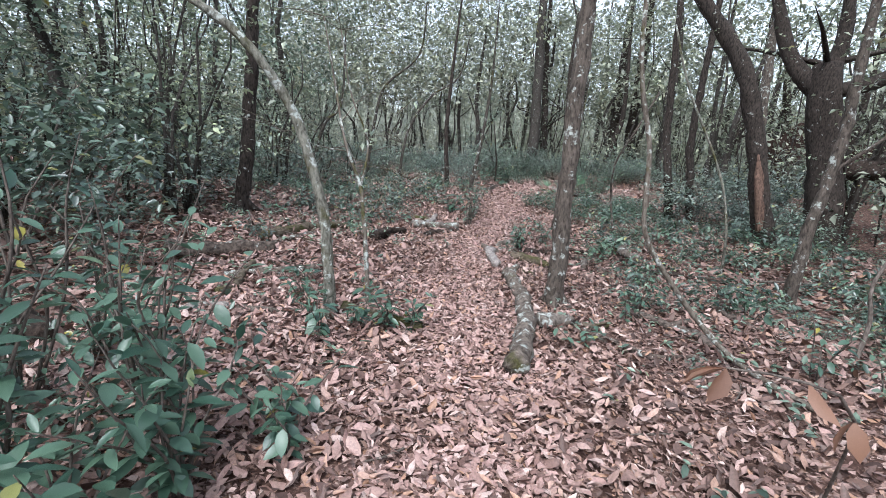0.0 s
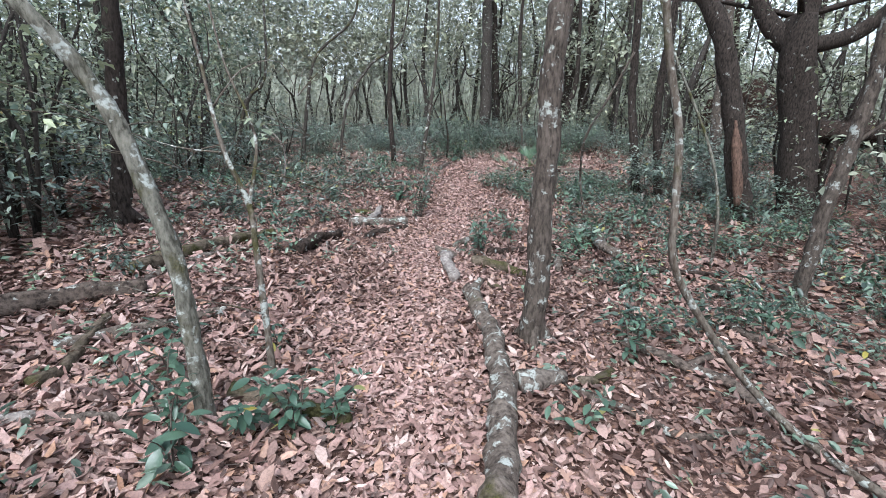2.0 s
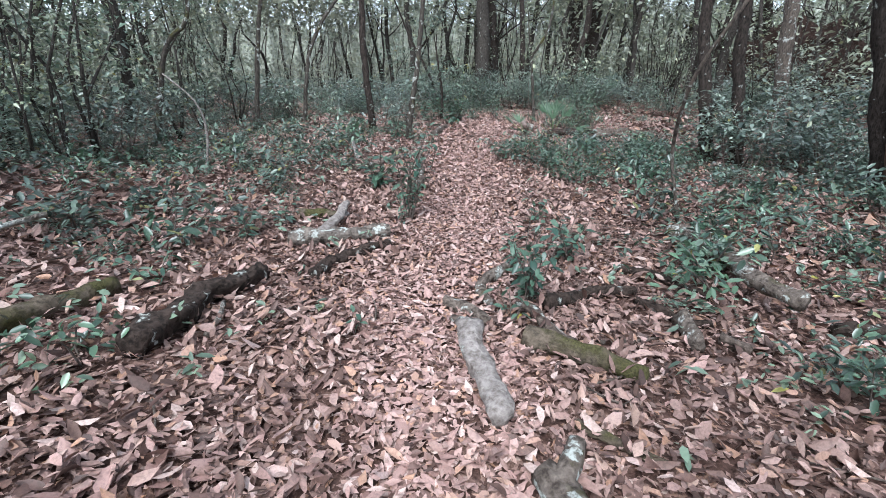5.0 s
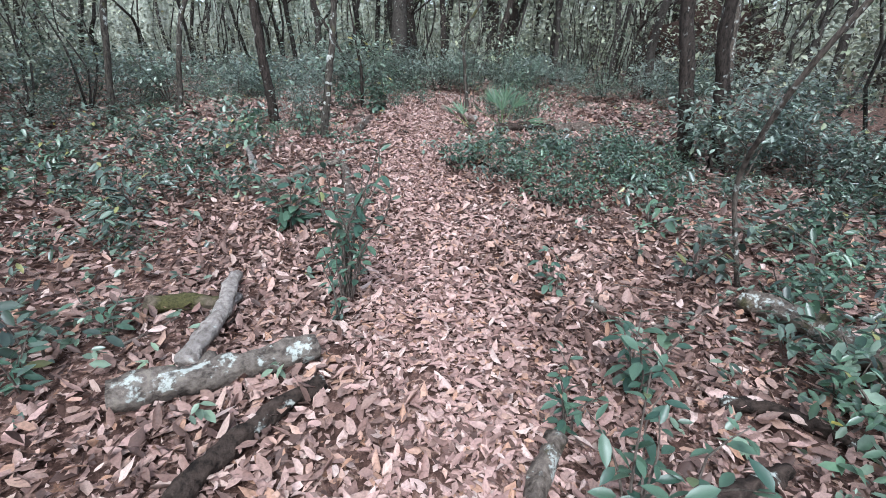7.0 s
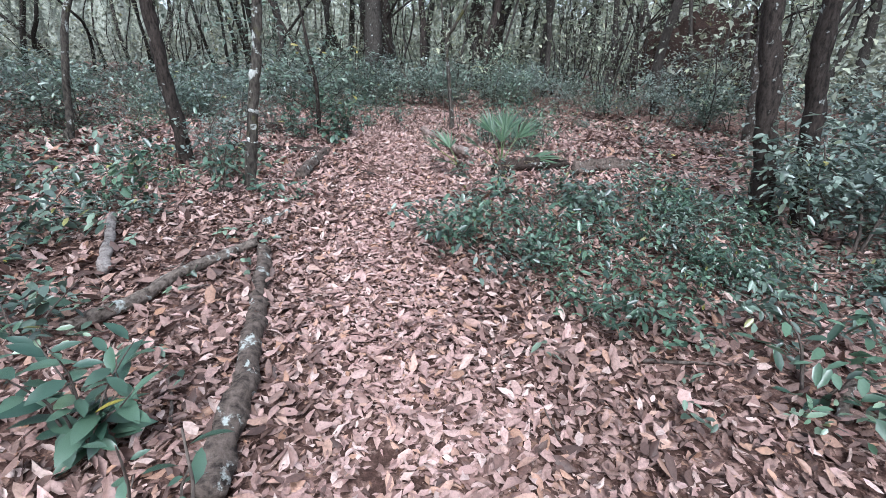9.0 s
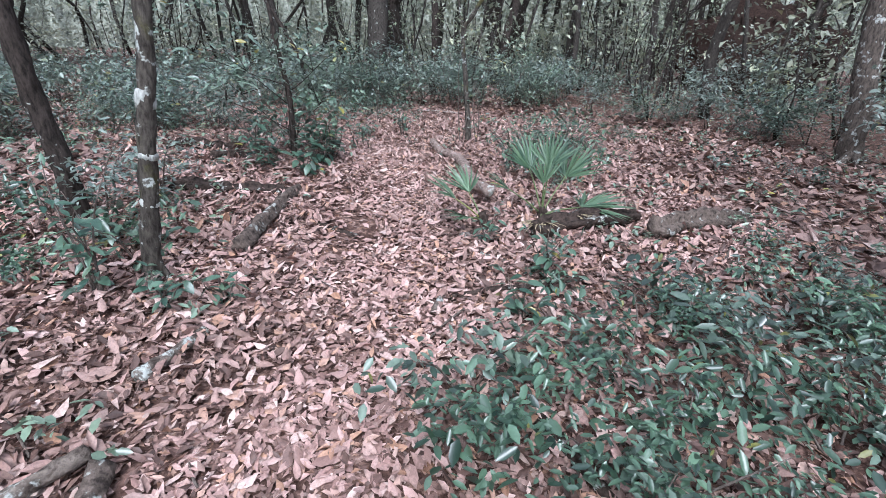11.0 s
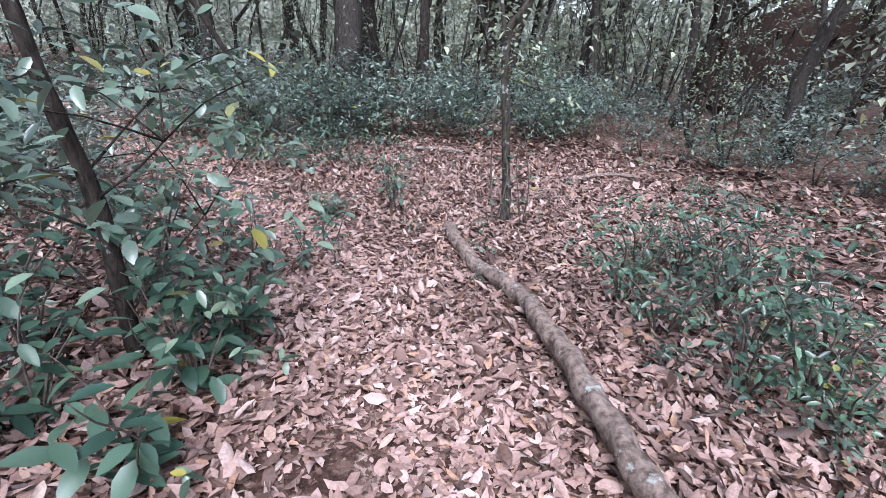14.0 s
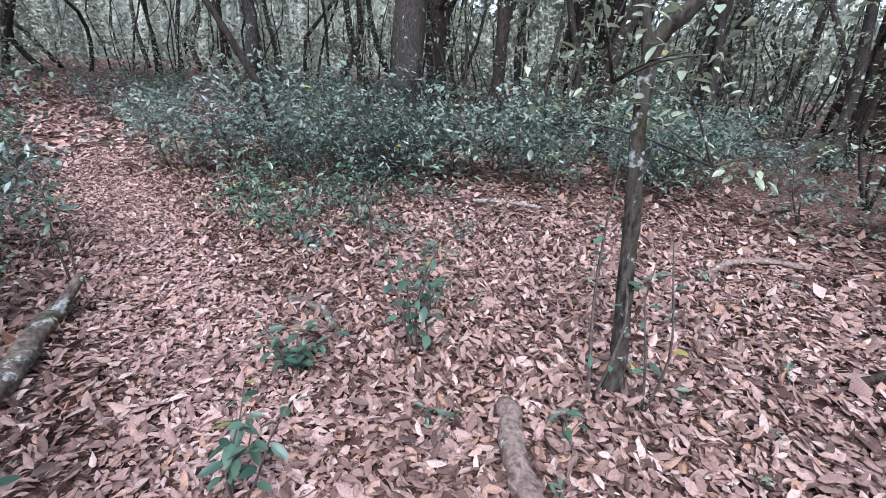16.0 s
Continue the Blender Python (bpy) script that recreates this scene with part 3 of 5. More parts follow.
fallen_log([(3.42, 13.84), (3.75, 13.86), (4.1, 13.92), (4.5, 13.98)], 0.17, M_LOG_DARK, "rotten hollow log crumbling below the palmetto", segs=18, ridges=0.24, thin=0.75, sink=-0.05)
fallen_log([(4.36, 13.6), (4.75, 13.7), (5.2, 13.75), (5.65, 13.85)], 0.17, M_LOG_BROWN, "rotten log with greyish crumbling bark", segs=18, ridges=0.24, sink=-0.05)
fallen_log([(1.79, 14.42), (2.05, 14.1)], 0.06, M_LOG_DARK, "buried root showing in the trail", sink=1.0)
fallen_log([(0.4, 15.32), (0.9, 15.31), (1.25, 15.2), (1.6, 15.18)], 0.12, M_LOG_DARK, "long dark low log half buried in leaves", sink=0.3, ridges=0.2)
fallen_log([(0.2, 17.0), (0.6, 16.95), (1.0, 16.8)], 0.11, M_LOG_DARK, "dark low log in the leaf litter", sink=0.15, ridges=0.2)
fallen_log([(0.73, 16.42), (1.0, 16.5), (1.35, 16.47)], 0.1, M_LOG_DARK, "dark low branch in the leaf litter")
fallen_log([(2.85, 13.97), (3.06, 14.07)], 0.055, M_LOG_GREY, "grey palmetto root stub")
fallen_log([(3.3, 13.87), (3.5, 14.0), (3.72, 14.18)], 0.06, M_LOG_TAN, "pale creeping palmetto stem")
fallen_log([(2.9, 13.65), (3.08, 13.47), (3.15, 13.36)], 0.04, M_LOG, "short lichened stick on dry leaves")
fallen_log([(3.8, 18.22), (3.7, 17.65), (3.68, 17.25), (3.73, 16.78), (3.6, 16.2), (3.5, 15.75), (3.38, 15.2), (3.39, 14.7)], 0.115, M_LOG_TAN,
           "long crooked smooth tan fallen branch along the trail", thin=1.0, segs=14, ridges=0.05, lift=0.015)
fallen_log([(6.26, 19.81), (6.8, 20.12), (7.2, 20.1), (7.55, 19.88)], 0.075, M_LOG_TAN, "crooked tan stick on open leaf litter", lift=0.02)
fallen_log([(2.64, 19.44), (2.85, 19.25), (2.98, 18.93)], 0.075, M_LOG, "short lichened stick by the fork of the trail")
fallen_log([(1.5, 18.35), (1.4, 18.9), (1.31, 19.35)], 0.13, M_LOG, "lichened log beside the trail", segs=12, stubs=((0.8, 0.2, 60, 0.9),))
fallen_log([(2.8, 20.96), (3.2, 20.97)], 0.04, M_TWIG, "thin stick on dry leaves")
fallen_log([(3.3, 18.78), (3.68, 18.92)], 0.045, M_TWIG, "thin stick on dry leaves")
fallen_log([(6.0, 18.2), (6.5, 18.33)], 0.09, M_LOG_DARK, "dark log end on dry leaves")
fallen_log([(4.6, 22.0), (5.1, 21.9), (5.5, 21.8)], 0.06, M_LOG_GREY, "grey stick before the shrubs")

for a, e, w in (((-1.6, 5.1), (-0.85, 5.3), 0.03), ((-1.5, 5.75), (-1.0, 6.1), 0.025), ((-1.1, 4.85), (-0.5, 5.2), 0.02), ((-1.35, 6.1), (-0.75, 6.0), 0.03), ((-1.9, 5.0), (-1.3, 5.4), 0.04),
                ((2.6, 5.6), (3.2, 5.2), 0.03), ((3.3, 4.9), (2.8, 4.4), 0.03), ((3.6, 5.6), (3.1, 5.9), 0.035), ((1.7, 7.0), (2.3, 7.2), 0.03), ((2.6, 7.1), (2.9, 7.5), 0.03),
                ((-1.6, 8.9), (-0.9, 9.3), 0.035), ((-1.9, 9.9), (-1.2, 9.7), 0.04), ((2.7, 10.6), (3.5, 10.3), 0.025), ((3.2, 13.0), (4.2, 13.1), 0.03), ((4.2, 12.9), (5.0, 13.4), 0.04)):
    fallen_log([a, ((a[0] + e[0]) / 2 + 0.04, (a[1] + e[1]) / 2 - 0.03), e], w, M_TWIG, "thin broken grey stick on dry leaves", segs=7, thin=0.5)
fallen_log([(2.49, 13.1), (2.75, 13.12), (3.0, 13.06), (3.4, 13.05)], 0.04, M_LOG_DARK, "dark crooked stick lying beside the trail", segs=8, ridges=0.12, lift=0.02)
fallen_log([(2.35, 12.95), (2.45, 13.15)], 0.05, M_LOG, "short bark covered stick beside the trail", segs=8)
twigs = rng.uniform(0, 1, (430, 6))
pool = []
for a, b, c, d, e, g in twigs:
    x, y = -3.5 + 10 * a, 1 + 21 * b
    if float(off_trail(np.array([x]), np.array([y]))[0]) < 0.35:
        continue
    le, yaw, r = 0.12 + 0.4 * c * c, 6.28 * d, 0.003 + 0.006 * e
    p = [(x + le * u * math.cos(yaw + 0.5 * u * (g - 0.5)), y + le * u * math.sin(yaw + 0.5 * u * (g - 0.5))) for u in (0, 0.5, 1)]
    pool.append(tube([(i, j, high(i, j) + 0.03) for i, j in p], [r, r * 0.9, r * 0.6], 5, 0.1, 0.1, int(1000 * a)))
tw = part("fallen_twigs", triangles("fallen_twigs", *joined(pool), True), M_TWIG)
tagged(tw, "thin broken twigs strewn over the leaf litter", "twigs", kind="stuff")


# ---- foliage ----
def leaf_cloud(centres, spread, count, size, shapes, droop=0.35, seed=0):
    """Leaves about a set of twig ends: verts and triangles."""
    rs = np.random.RandomState(seed)
    centres = np.asarray(centres, float)
    k = rs.randint(0, len(centres), count)
    off = rs.normal(0, 1, (count, 3)) * np.asarray(spread)
    tuft = rs.normal(0, 1, (max(2, count // 9), 3)) * np.asarray(spread)
    tuft_at = rs.randint(0, len(centres), len(tuft))
    t = rs.randint(0, len(tuft), count)
    off = np.where(rs.uniform(0, 1, (count, 1)) < 0.75, tuft[t] + rs.normal(0, 1, (count, 3)) * np.array([0.9, 0.9, 0.45]) * size, off)
    p = centres[np.where(np.abs(off - tuft[t]).max(1) < 3.5 * size, tuft_at[t], k)] + off
    yaw = rs.uniform(0, 2 * np.pi, count)
    m = turns(yaw, rs.normal(-droop * 0.4, 0.38, count), rs.normal(0, 0.4, count))
    return scatter(shapes, p, m, size * np.clip(rs.normal(1, 0.25, count), 0.45, 1.6), rs.randint(0, len(shapes), count))


def stems_of(height, spread, count, rs, lean=0.25):
    """Lines of a few arching stems from the foot at the origin."""
    out = []
    for i in range(count):
        a = rs.uniform(0, 6.283)
        h = height * rs.uniform(0.6, 1.0)
        s = spread * rs.uniform(0.3, 1.0)
        j = rs.normal(0, 0.04 * height, (2, 2))
        out.append([(0.02 * math.cos(a), 0.02 * math.sin(a), -0.03), (s * 0.3 * math.cos(a) + j[0, 0], s * 0.3 * math.sin(a) + j[0, 1], h * 0.4),
                    (s * 0.65 * math.cos(a) + j[1, 0], s * 0.65 * math.sin(a) + j[1, 1], h * 0.75), (s * math.cos(a), s * math.sin(a), h)])
    return out


def shrub(name, label, height, spread, stems, leaves, leaf, material, shapes, seed, low=0.25, bark=None, fan=(1.0, 1.0, 0.8), category="shrub"):
    rs = np.random.RandomState(seed)
    ob = tagged(new(name), label, category)
    lines = stems_of(height, spread, stems, rs)
    ends = []
    for i, ln in enumerate(lines):
        r = 0.006 + 0.006 * height
        v, f = tube(ln, [r, r * 0.8, r * 0.55, r * 0.25], 4, 0.5, 0.08, seed + i)
        part("stem", triangles("stem", v, f, True), bark or M_TWIG, ob)
        fine, _ = smooth_line(ln, [1, 1, 1, 1], 0.08)
        ends += [p for p in fine if p[2] > low * height]
    w = spread * 0.28
    v, f = leaf_cloud(ends, np.array(fan) * (w, w, min(w, height * 0.12)), leaves, leaf, shapes, seed=seed)
    v[:, 2] = np.maximum(v[:, 2], 0.02)
    tagged(part("foliage", triangles("foliage", v, f), material, ob), kind="stuff")
    return ob


def leafy_plant(name, label, x, y, height, spread, stems, per_stem, leaf, seed, category="shrub", start=0.2, wide=0.42, droop=0.3, bark=None, material=None, mesh=[]):
    """A near plant whose broad leaves are pieces of their own along its stems."""
    rs = np.random.RandomState(seed)
    ob = tagged(new(name), label, category)
    ob.location = (x, y, high(x, y))
    if not mesh:
        for v, f in GREEN_FINE:
            me = triangles("leaf", v, f, True)
            me.materials.append(M_LEAF_PIECE)
            mesh.append(me)
    for i, ln in enumerate(stems_of(height, spread, stems, rs)):
        r = 0.0035 + 0.004 * height
        v, f = tube(ln, [r, r * 0.85, r * 0.6, r * 0.3], 6, 0.1, 0.06, seed + i)
        part("stem", triangles("stem", v, f, True), bark or M_TWIG, ob)
        fine, _ = smooth_line(ln, [1, 1, 1, 1], 0.03)
        yaw = rs.uniform(0, 360)
        for k in range(per_stem):
            u = start + (1 - start) * (k + rs.uniform(0, 0.6)) / per_stem
            p = fine[min(int(u * len(fine)), len(fine) - 1)]
            yaw += 137.5
            tip = u > 0.85
            le = leaf * rs.uniform(0.65, 1.15) * (0.8 if tip else 1.0)
            m = pose(*p, 0, 0, yaw + rs.uniform(-25, 25)) @ pose(0, rs.uniform(0, 0.25) * leaf, 0, math.degrees(rs.normal(0.35 if tip else -droop + 0.25, 0.35)), rs.uniform(-25, 25), 0)
            o = new("leaf", mesh[rs.randint(0, 3)])
            o.parent = ob
            o.matrix_basis = m @ Matrix.Diagonal((le * wide / 0.42, le, le, 1))
    return ob


# the broad-leaved plants that the trail brushes past
leafy_plant("broadleaf_shrub", "broad-leaved glossy green shrub beside the trail", -0.62, 2.0, 0.9, 0.55, 11, 14, 0.12, 3)
leafy_plant("broadleaf_shrub", "dense glossy green shrub beside the trail", -0.95, 2.3, 1.1, 0.55, 10, 14, 0.115, 34)
leafy_plant("broadleaf_shrub", "dense dark green shrub in dry leaves", -0.8, 1.6, 0.75, 0.45, 8, 12, 0.125, 35)
leafy_plant("broadleaf_shrub", "broad-leaved shrub with drooping green leaves", -1.65, 2.2, 1.45, 0.55, 9, 13, 0.12, 36)
leafy_plant("broadleaf_shrub", "dense green shrub under a bent tree", -1.75, 3.0, 1.0, 0.5, 6, 12, 0.11, 37)
leafy_plant("broadleaf_shrub", "broad-leaved glossy green shrub in dry leaves", -1.3, 2.7, 1.2, 0.55, 9, 14, 0.115, 4)
leafy_plant("broadleaf_shrub", "small glossy green shrub at the trail edge", -0.3, 2.3, 0.55, 0.35, 7, 11, 0.105, 38)
leafy_plant("broadleaf_shrub", "tall broad-leaved green shrub overhanging dry leaves", -1.2, 1.7, 1.5, 0.6, 9, 14, 0.125, 5)
leafy_plant("broadleaf_shrub", "tall leafy green shrub beside the trail start", -1.75, 2.5, 1.45, 0.55, 7, 13, 0.12, 39)
leafy_plant("broadleaf_shrub", "glossy green shrub with large leaves by the trail", 2.05, 16.42, 0.78, 0.42, 11, 13, 0.125, 6)
leafy_plant("broadleaf_shrub", "glossy green shrub with large leaves in leaf litter", 1.62, 16.85, 0.85, 0.45, 9, 12, 0.12, 7)
leafy_plant("sapling", "slender green sapling standing at the trail edge", 0.66, 9.35, 1.05, 0.34, 8, 15, 0.1, 8, "sapling")
leafy_plant("broadleaf_shrub", "large-leaved green plant beside the thin log", 0.3, 10.55, 0.6, 0.36, 8, 11, 0.14, 9)
leafy_plant("sapling", "bushy green sapling among fallen branches", 1.4, 7.5, 0.66, 0.32, 9, 12, 0.095, 10, "sapling")
leafy_plant("sapling", "thin green sapling at the trail edge", 0.72, 9.9, 0.75, 0.16, 3, 11, 0.07, 21, "sapling")
leafy_plant("seedling", "small green seedling in dry leaves", 1.95, 9.1, 0.35, 0.15, 3, 8, 0.08, 11, "seedling")
leafy_plant("seedling", "small green seedling by the bent tree", -0.07, 3.92, 0.42, 0.26, 6, 9, 0.095, 12, "seedling")
leafy_plant("seedling", "small green seedling by the mossy branch", 0.1, 3.97, 0.42, 0.2, 6, 8, 0.085, 13, "seedling")
leafy_plant("seedling", "small green seedling by the bent tree foot", -0.72, 3.9, 0.5, 0.25, 5, 9, 0.09, 14, "seedling")
leafy_plant("sapling", "green sapling with oval leaves beside a vine", 3.1, 3.6, 0.75, 0.25, 4, 10, 0.09, 15, "sapling")
leafy_plant("seedling", "bright green seedling with long leaves", 2.1, 4.68, 0.3, 0.16, 2, 7, 0.12, 16, "seedling", wide=0.36)
leafy_plant("seedling", "green seedling on the leaf litter", 2.3, 5.1, 0.4, 0.2, 3, 8, 0.08, 17, "seedling")
leafy_plant("seedling", "green seedling beside the trail", -0.4, 4.75, 0.25, 0.2, 3, 7, 0.085, 18, "seedling")
leafy_plant("seedling", "low green seedling near a lichened log", -0.8, 8.8, 0.3, 0.2, 3, 7, 0.08, 19, "seedling")
leafy_plant("seedling", "low green seedling beside a dark log", -1.05, 7.7, 0.25, 0.25, 4, 6, 0.09, 20, "seedling")
leafy_plant("seedling", "dark green bushy seedling by a lichened stick", 2.74, 18.65, 0.28, 0.24, 9, 8, 0.085, 22, "seedling")
leafy_plant("sapling", "thin sapling with a few green leaves", 3.42, 18.75, 0.75, 0.26, 5, 9, 0.1, 23, "sapling", start=0.35)
leafy_plant("seedling", "small green seedling on open leaf litter", 3.42, 18.12, 0.16, 0.1, 2, 5, 0.07, 24, "seedling")
leafy_plant("seedling", "small green seedling by the tree foot", 4.05, 18.02, 0.2, 0.12, 3, 5, 0.08, 25, "seedling")
leafy_plant("sapling", "thin bare-stemmed sapling with green leaves", 1.15, 19.8, 1.0, 0.25, 2, 9, 0.1, 26, "sapling", start=0.4)
leafy_plant("sapling", "small oak-like sapling with yellowing leaves", 2.2, 17.2, 0.45, 0.3, 4, 8, 0.085, 27, "sapling")
leafy_plant("sapling", "green sapling among low logs", 3.2, 13.25, 0.4, 0.22, 5, 9, 0.1, 28, "sapling")
leafy_plant("seedling", "green seedling beside the trail", 3.0, 13.85, 0.35, 0.18, 3, 8, 0.09, 29, "seedling")
leafy_plant("seedling", "green seedling in the low plants", 2.45, 12.1, 0.3, 0.2, 4, 7, 0.07, 30, "seedling")
leafy_plant("seedling", "green seedling in dry leaves", 1.45, 8.0, 0.4, 0.2, 4, 9, 0.08, 31, "seedling")
leafy_plant("seedling", "tiny green seedling on the trail side", 0.31, 7.13, 0.1, 0.06, 2, 4, 0.07, 32, "seedling")
leafy_plant("sapling", "thin green sapling at the trail edge", 0.6, 9.05, 0.5, 0.12, 3, 9, 0.06, 33, "sapling")
for label, x, y, h, w, stems, per, leaf, seed in (
        ("bushy green sapling beside fallen branches", 1.95, 8.2, 0.5, 0.28, 6, 10, 0.105, 51), ("low green plant under the bent tree", -0.32, 3.87, 0.35, 0.26, 5, 8, 0.1, 52),
        ("green seedling beside the trail log", 1.24, 7.23, 0.25, 0.16, 3, 6, 0.085, 53), ("green seedling among fallen sticks", 2.87, 7.89, 0.35, 0.2, 4, 7, 0.09, 54),
        ("low green seedling by a lichened log", -0.56, 9.13, 0.3, 0.2, 4, 6, 0.09, 55), ("green seedling by the slender tree", 2.27, 4.96, 0.35, 0.25, 4, 7, 0.09, 56),
        ("green seedling below the woody vine", 1.45, 3.9, 0.3, 0.2, 4, 6, 0.08, 57), ("broad-leaved green seedling by a dark stick", 2.85, 12.78, 0.35, 0.22, 4, 7, 0.12, 58),
        ("green seedling below the banded tree", 1.2, 13.3, 0.3, 0.14, 4, 8, 0.085, 59), ("bushy green seedling at the banded tree", 0.86, 13.3, 0.3, 0.22, 5, 8, 0.09, 60),
        ("broad-leaved green plant at the banded tree", 0.52, 13.5, 0.9, 0.25, 6, 10, 0.1, 61)):
    leafy_plant("seedling", label, x, y, h, w, stems, per, leaf, seed, "seedling")
leafy_plant("sapling", "yellow-green oak-like sapling on open leaf litter", 2.6, 17.75, 0.55, 0.26, 4, 9, 0.09, 62, "sapling", start=0.4)
for x, y, h, w, stems, seed in ((1.36, 16.05, 0.5, 0.35, 6, 71), (1.2, 16.5, 0.8, 0.4, 6, 72)):
    leafy_plant("broadleaf_shrub", "glossy broad-leaved shrub around a crooked small tree", x, y, h, w, stems, 11, 0.115, seed)
for x, y, seed in ((-1.0, 4.75, 75), (-0.55, 3.6, 76), (-0.9, 4.35, 77)):
    leafy_plant("seedling", "large-leaved green seedling in dry leaves", x, y, 0.35, 0.2, 4, 6, 0.12, seed, "seedling")


for label, x, y, h, w, stems, per, leaf, seed in (
        ("thin leafy sapling beside a crooked thin tree", 4.55, 18.12, 1.1, 0.14, 2, 8, 0.075, 81), ("thin leafy sapling beside a crooked thin tree", 4.3, 18.25, 1.5, 0.2, 2, 8, 0.08, 82),
        ("leafy sapling on open leaf litter", 3.58, 19.22, 0.5, 0.3, 5, 8, 0.085, 83), ("thin upright sapling before the shrub band", 3.2, 20.2, 0.9, 0.15, 2, 7, 0.08, 84),
        ("yellow-green oak-like sapling on dry leaves", 2.45, 17.42, 0.42, 0.24, 3, 7, 0.085, 87), ("oak-like sapling with drooping green leaves", 2.2, 17.5, 0.4, 0.24, 3, 7, 0.085, 88),
        ("low oak-like sapling on dry leaves", 2.66, 17.5, 0.3, 0.2, 2, 6, 0.08, 89), ("bushy oak-like sapling beside the trail", 1.9, 17.5, 0.5, 0.28, 4, 8, 0.09, 90),
        ("bushy green sapling beyond the trail", 1.3, 18.1, 0.6, 0.3, 6, 9, 0.1, 91), ("large-leaved shrub beside the trail", 1.9, 16.1, 0.6, 0.4, 7, 9, 0.13, 85), ("large-leaved shrub beside the trail", 1.75, 15.75, 0.5, 0.35, 5, 9, 0.13, 86)):
    leafy_plant("sapling", label, x, y, h, w, stems, per, leaf, seed, "sapling")


def dry_twig():
    """A leaning twig that still holds a few brown leaves."""
    ob = tagged(new("dry_sapling"), "thin leaning sapling holding a few dry brown leaves", "sapling")
    ob.location = (1.62, 1.72, high(1.62, 1.72))
    line = [(0, 0, -0.03), (-0.14, -0.2, 0.6), (-0.3, -0.4, 1.0), (-0.48, -0.48, 1.12), (-0.68, -0.54, 1.17)]
    v, f = tube(line, [0.006, 0.005, 0.004, 0.003, 0.002], 6, 0.08, 0.06, 4)
    part("stem", triangles("stem", v, f, True), M_TWIG, ob)
    meshes = [triangles("dry_leaf", v, f, True) for v, f in DRY[:4]]
    for k, (p, yaw, tip) in enumerate(((line[4], 70, -25), (line[4], 130, -40), (line[4], 20, -50), (line[2], 150, -60), (line[2], 30, -70), (line[3], 200, -55))):
        meshes[k % 4].materials.clear()
        meshes[k % 4].materials.append(M_LEAF_BROWN)
        o = new("dry_leaf", meshes[k % 4])
        o.parent = ob
        o.matrix_basis = pose(*p, 0, 0, yaw) @ pose(0, 0, 0, tip, 15, 0) @ Matrix.Diagonal((0.08, 0.085, 0.085, 1))
    return ob


dry_twig()


# ---- palmettos ----
def palmetto(x, y, label, fronds, seed):
    """Fronds are (azimuth, rise, stalk, reach, fan half-angle, dry)."""
    rs = np.random.RandomState(seed)
    ob = tagged(new("palmetto"), label, "palm")
    ob.location = (x, y, high(x, y))
    v, f = tube([(0, 0, -0.05), (0.01, 0, 0.05), (0.0, 0.01, 0.14)], [0.055, 0.05, 0.03], 9, 0.03, 0.2, seed)
    part("crown_base", triangles("crown_base", v, f, True), M_LOG_DARK, ob, "fibrous brown base")
    n = 9
    lf = []
    for j in range(n):
        u = j / (n - 1)
        w = 0.027 * (0.35 + 1.3 * u if u < 0.45 else 0.93 * (1 - u) / 0.55 + 0.02)
        z = -0.10 * u ** 3
        lf += [(-w, u, z + 0.25 * w), (0, u, z - 0.3 * w), (w, u, z + 0.25 * w)]
    tri = []
    for j in range(n - 1):
        a = 3 * j
        tri += [(a, a + 1, a + 4), (a, a + 4, a + 3), (a + 1, a + 2, a + 5), (a + 1, a + 5, a + 4)]
    green, dry = triangles("leaflet", lf, tri, True), triangles("leaflet", lf, tri, True)
    green.materials.append(M_PALM)
    dry.materials.append(M_DRYBLADE)
    for az, rise, stalk, reach, half, dead in fronds:
        m = pose(0, 0, 0.08, 0, 0, az) @ pose(0, 0, 0, rise, 0, 0)
        v, f = tube([(0, 0, 0), (0, stalk * 0.5, 0.03 * stalk), (0, stalk, 0)], [0.009, 0.007, 0.005], 6, 0.08, 0.03, seed)
        fr = part("frond", triangles("frond", v, f, True), M_PETIOLE, ob, "dry brown frond" if dead else "", m)
        count = int(half / 7.0)
        for k in range(-count, count + 1):
            a = k * half / count
            o = new("leaflet", dry if dead else green)
            o.parent = fr
            le = reach * (1 - 0.25 * (abs(a) / 90) ** 2) * rs.uniform(0.92, 1.05)
            o.matrix_basis = pose(0, stalk - 0.01, 0, 0, 0, -a + rs.uniform(-2, 2)) @ pose(0, 0, 0, rs.uniform(-9, 3) + 6, rs.uniform(-25, 25), 0) @ Matrix.Diagonal((le / 0.62, le, le, 1))
    return ob


palmetto(3.68, 14.2, "green fan palmetto with spreading fronds on leaf litter",
         ((-40, 72, 0.42, 0.33, 52, False), (-100, 9, 0.38, 0.5, 80, False), (20, 62, 0.42, 0.34, 65, False), (70, 35, 0.38, 0.3, 55, False), (-75, 52, 0.4, 0.36, 65, False),
          (-10, 82, 0.28, 0.28, 40, False), (150, 8, 0.3, 0.3, 45, True), (-140, 12, 0.25, 0.26, 40, True)), 3)
palmetto(3.1, 14.15, "small palmetto with low green fronds at the trail edge", ((75, 38, 0.3, 0.34, 60, False), (20, 45, 0.28, 0.32, 55, False), (120, 20, 0.2, 0.28, 50, False)), 4)
palmetto(9.4, 24.2, "distant green palmetto among shrubs", ((0, 70, 0.6, 0.5, 80, False), (90, 40, 0.6, 0.5, 80, False), (-90, 40, 0.6, 0.5, 80, False)), 5)


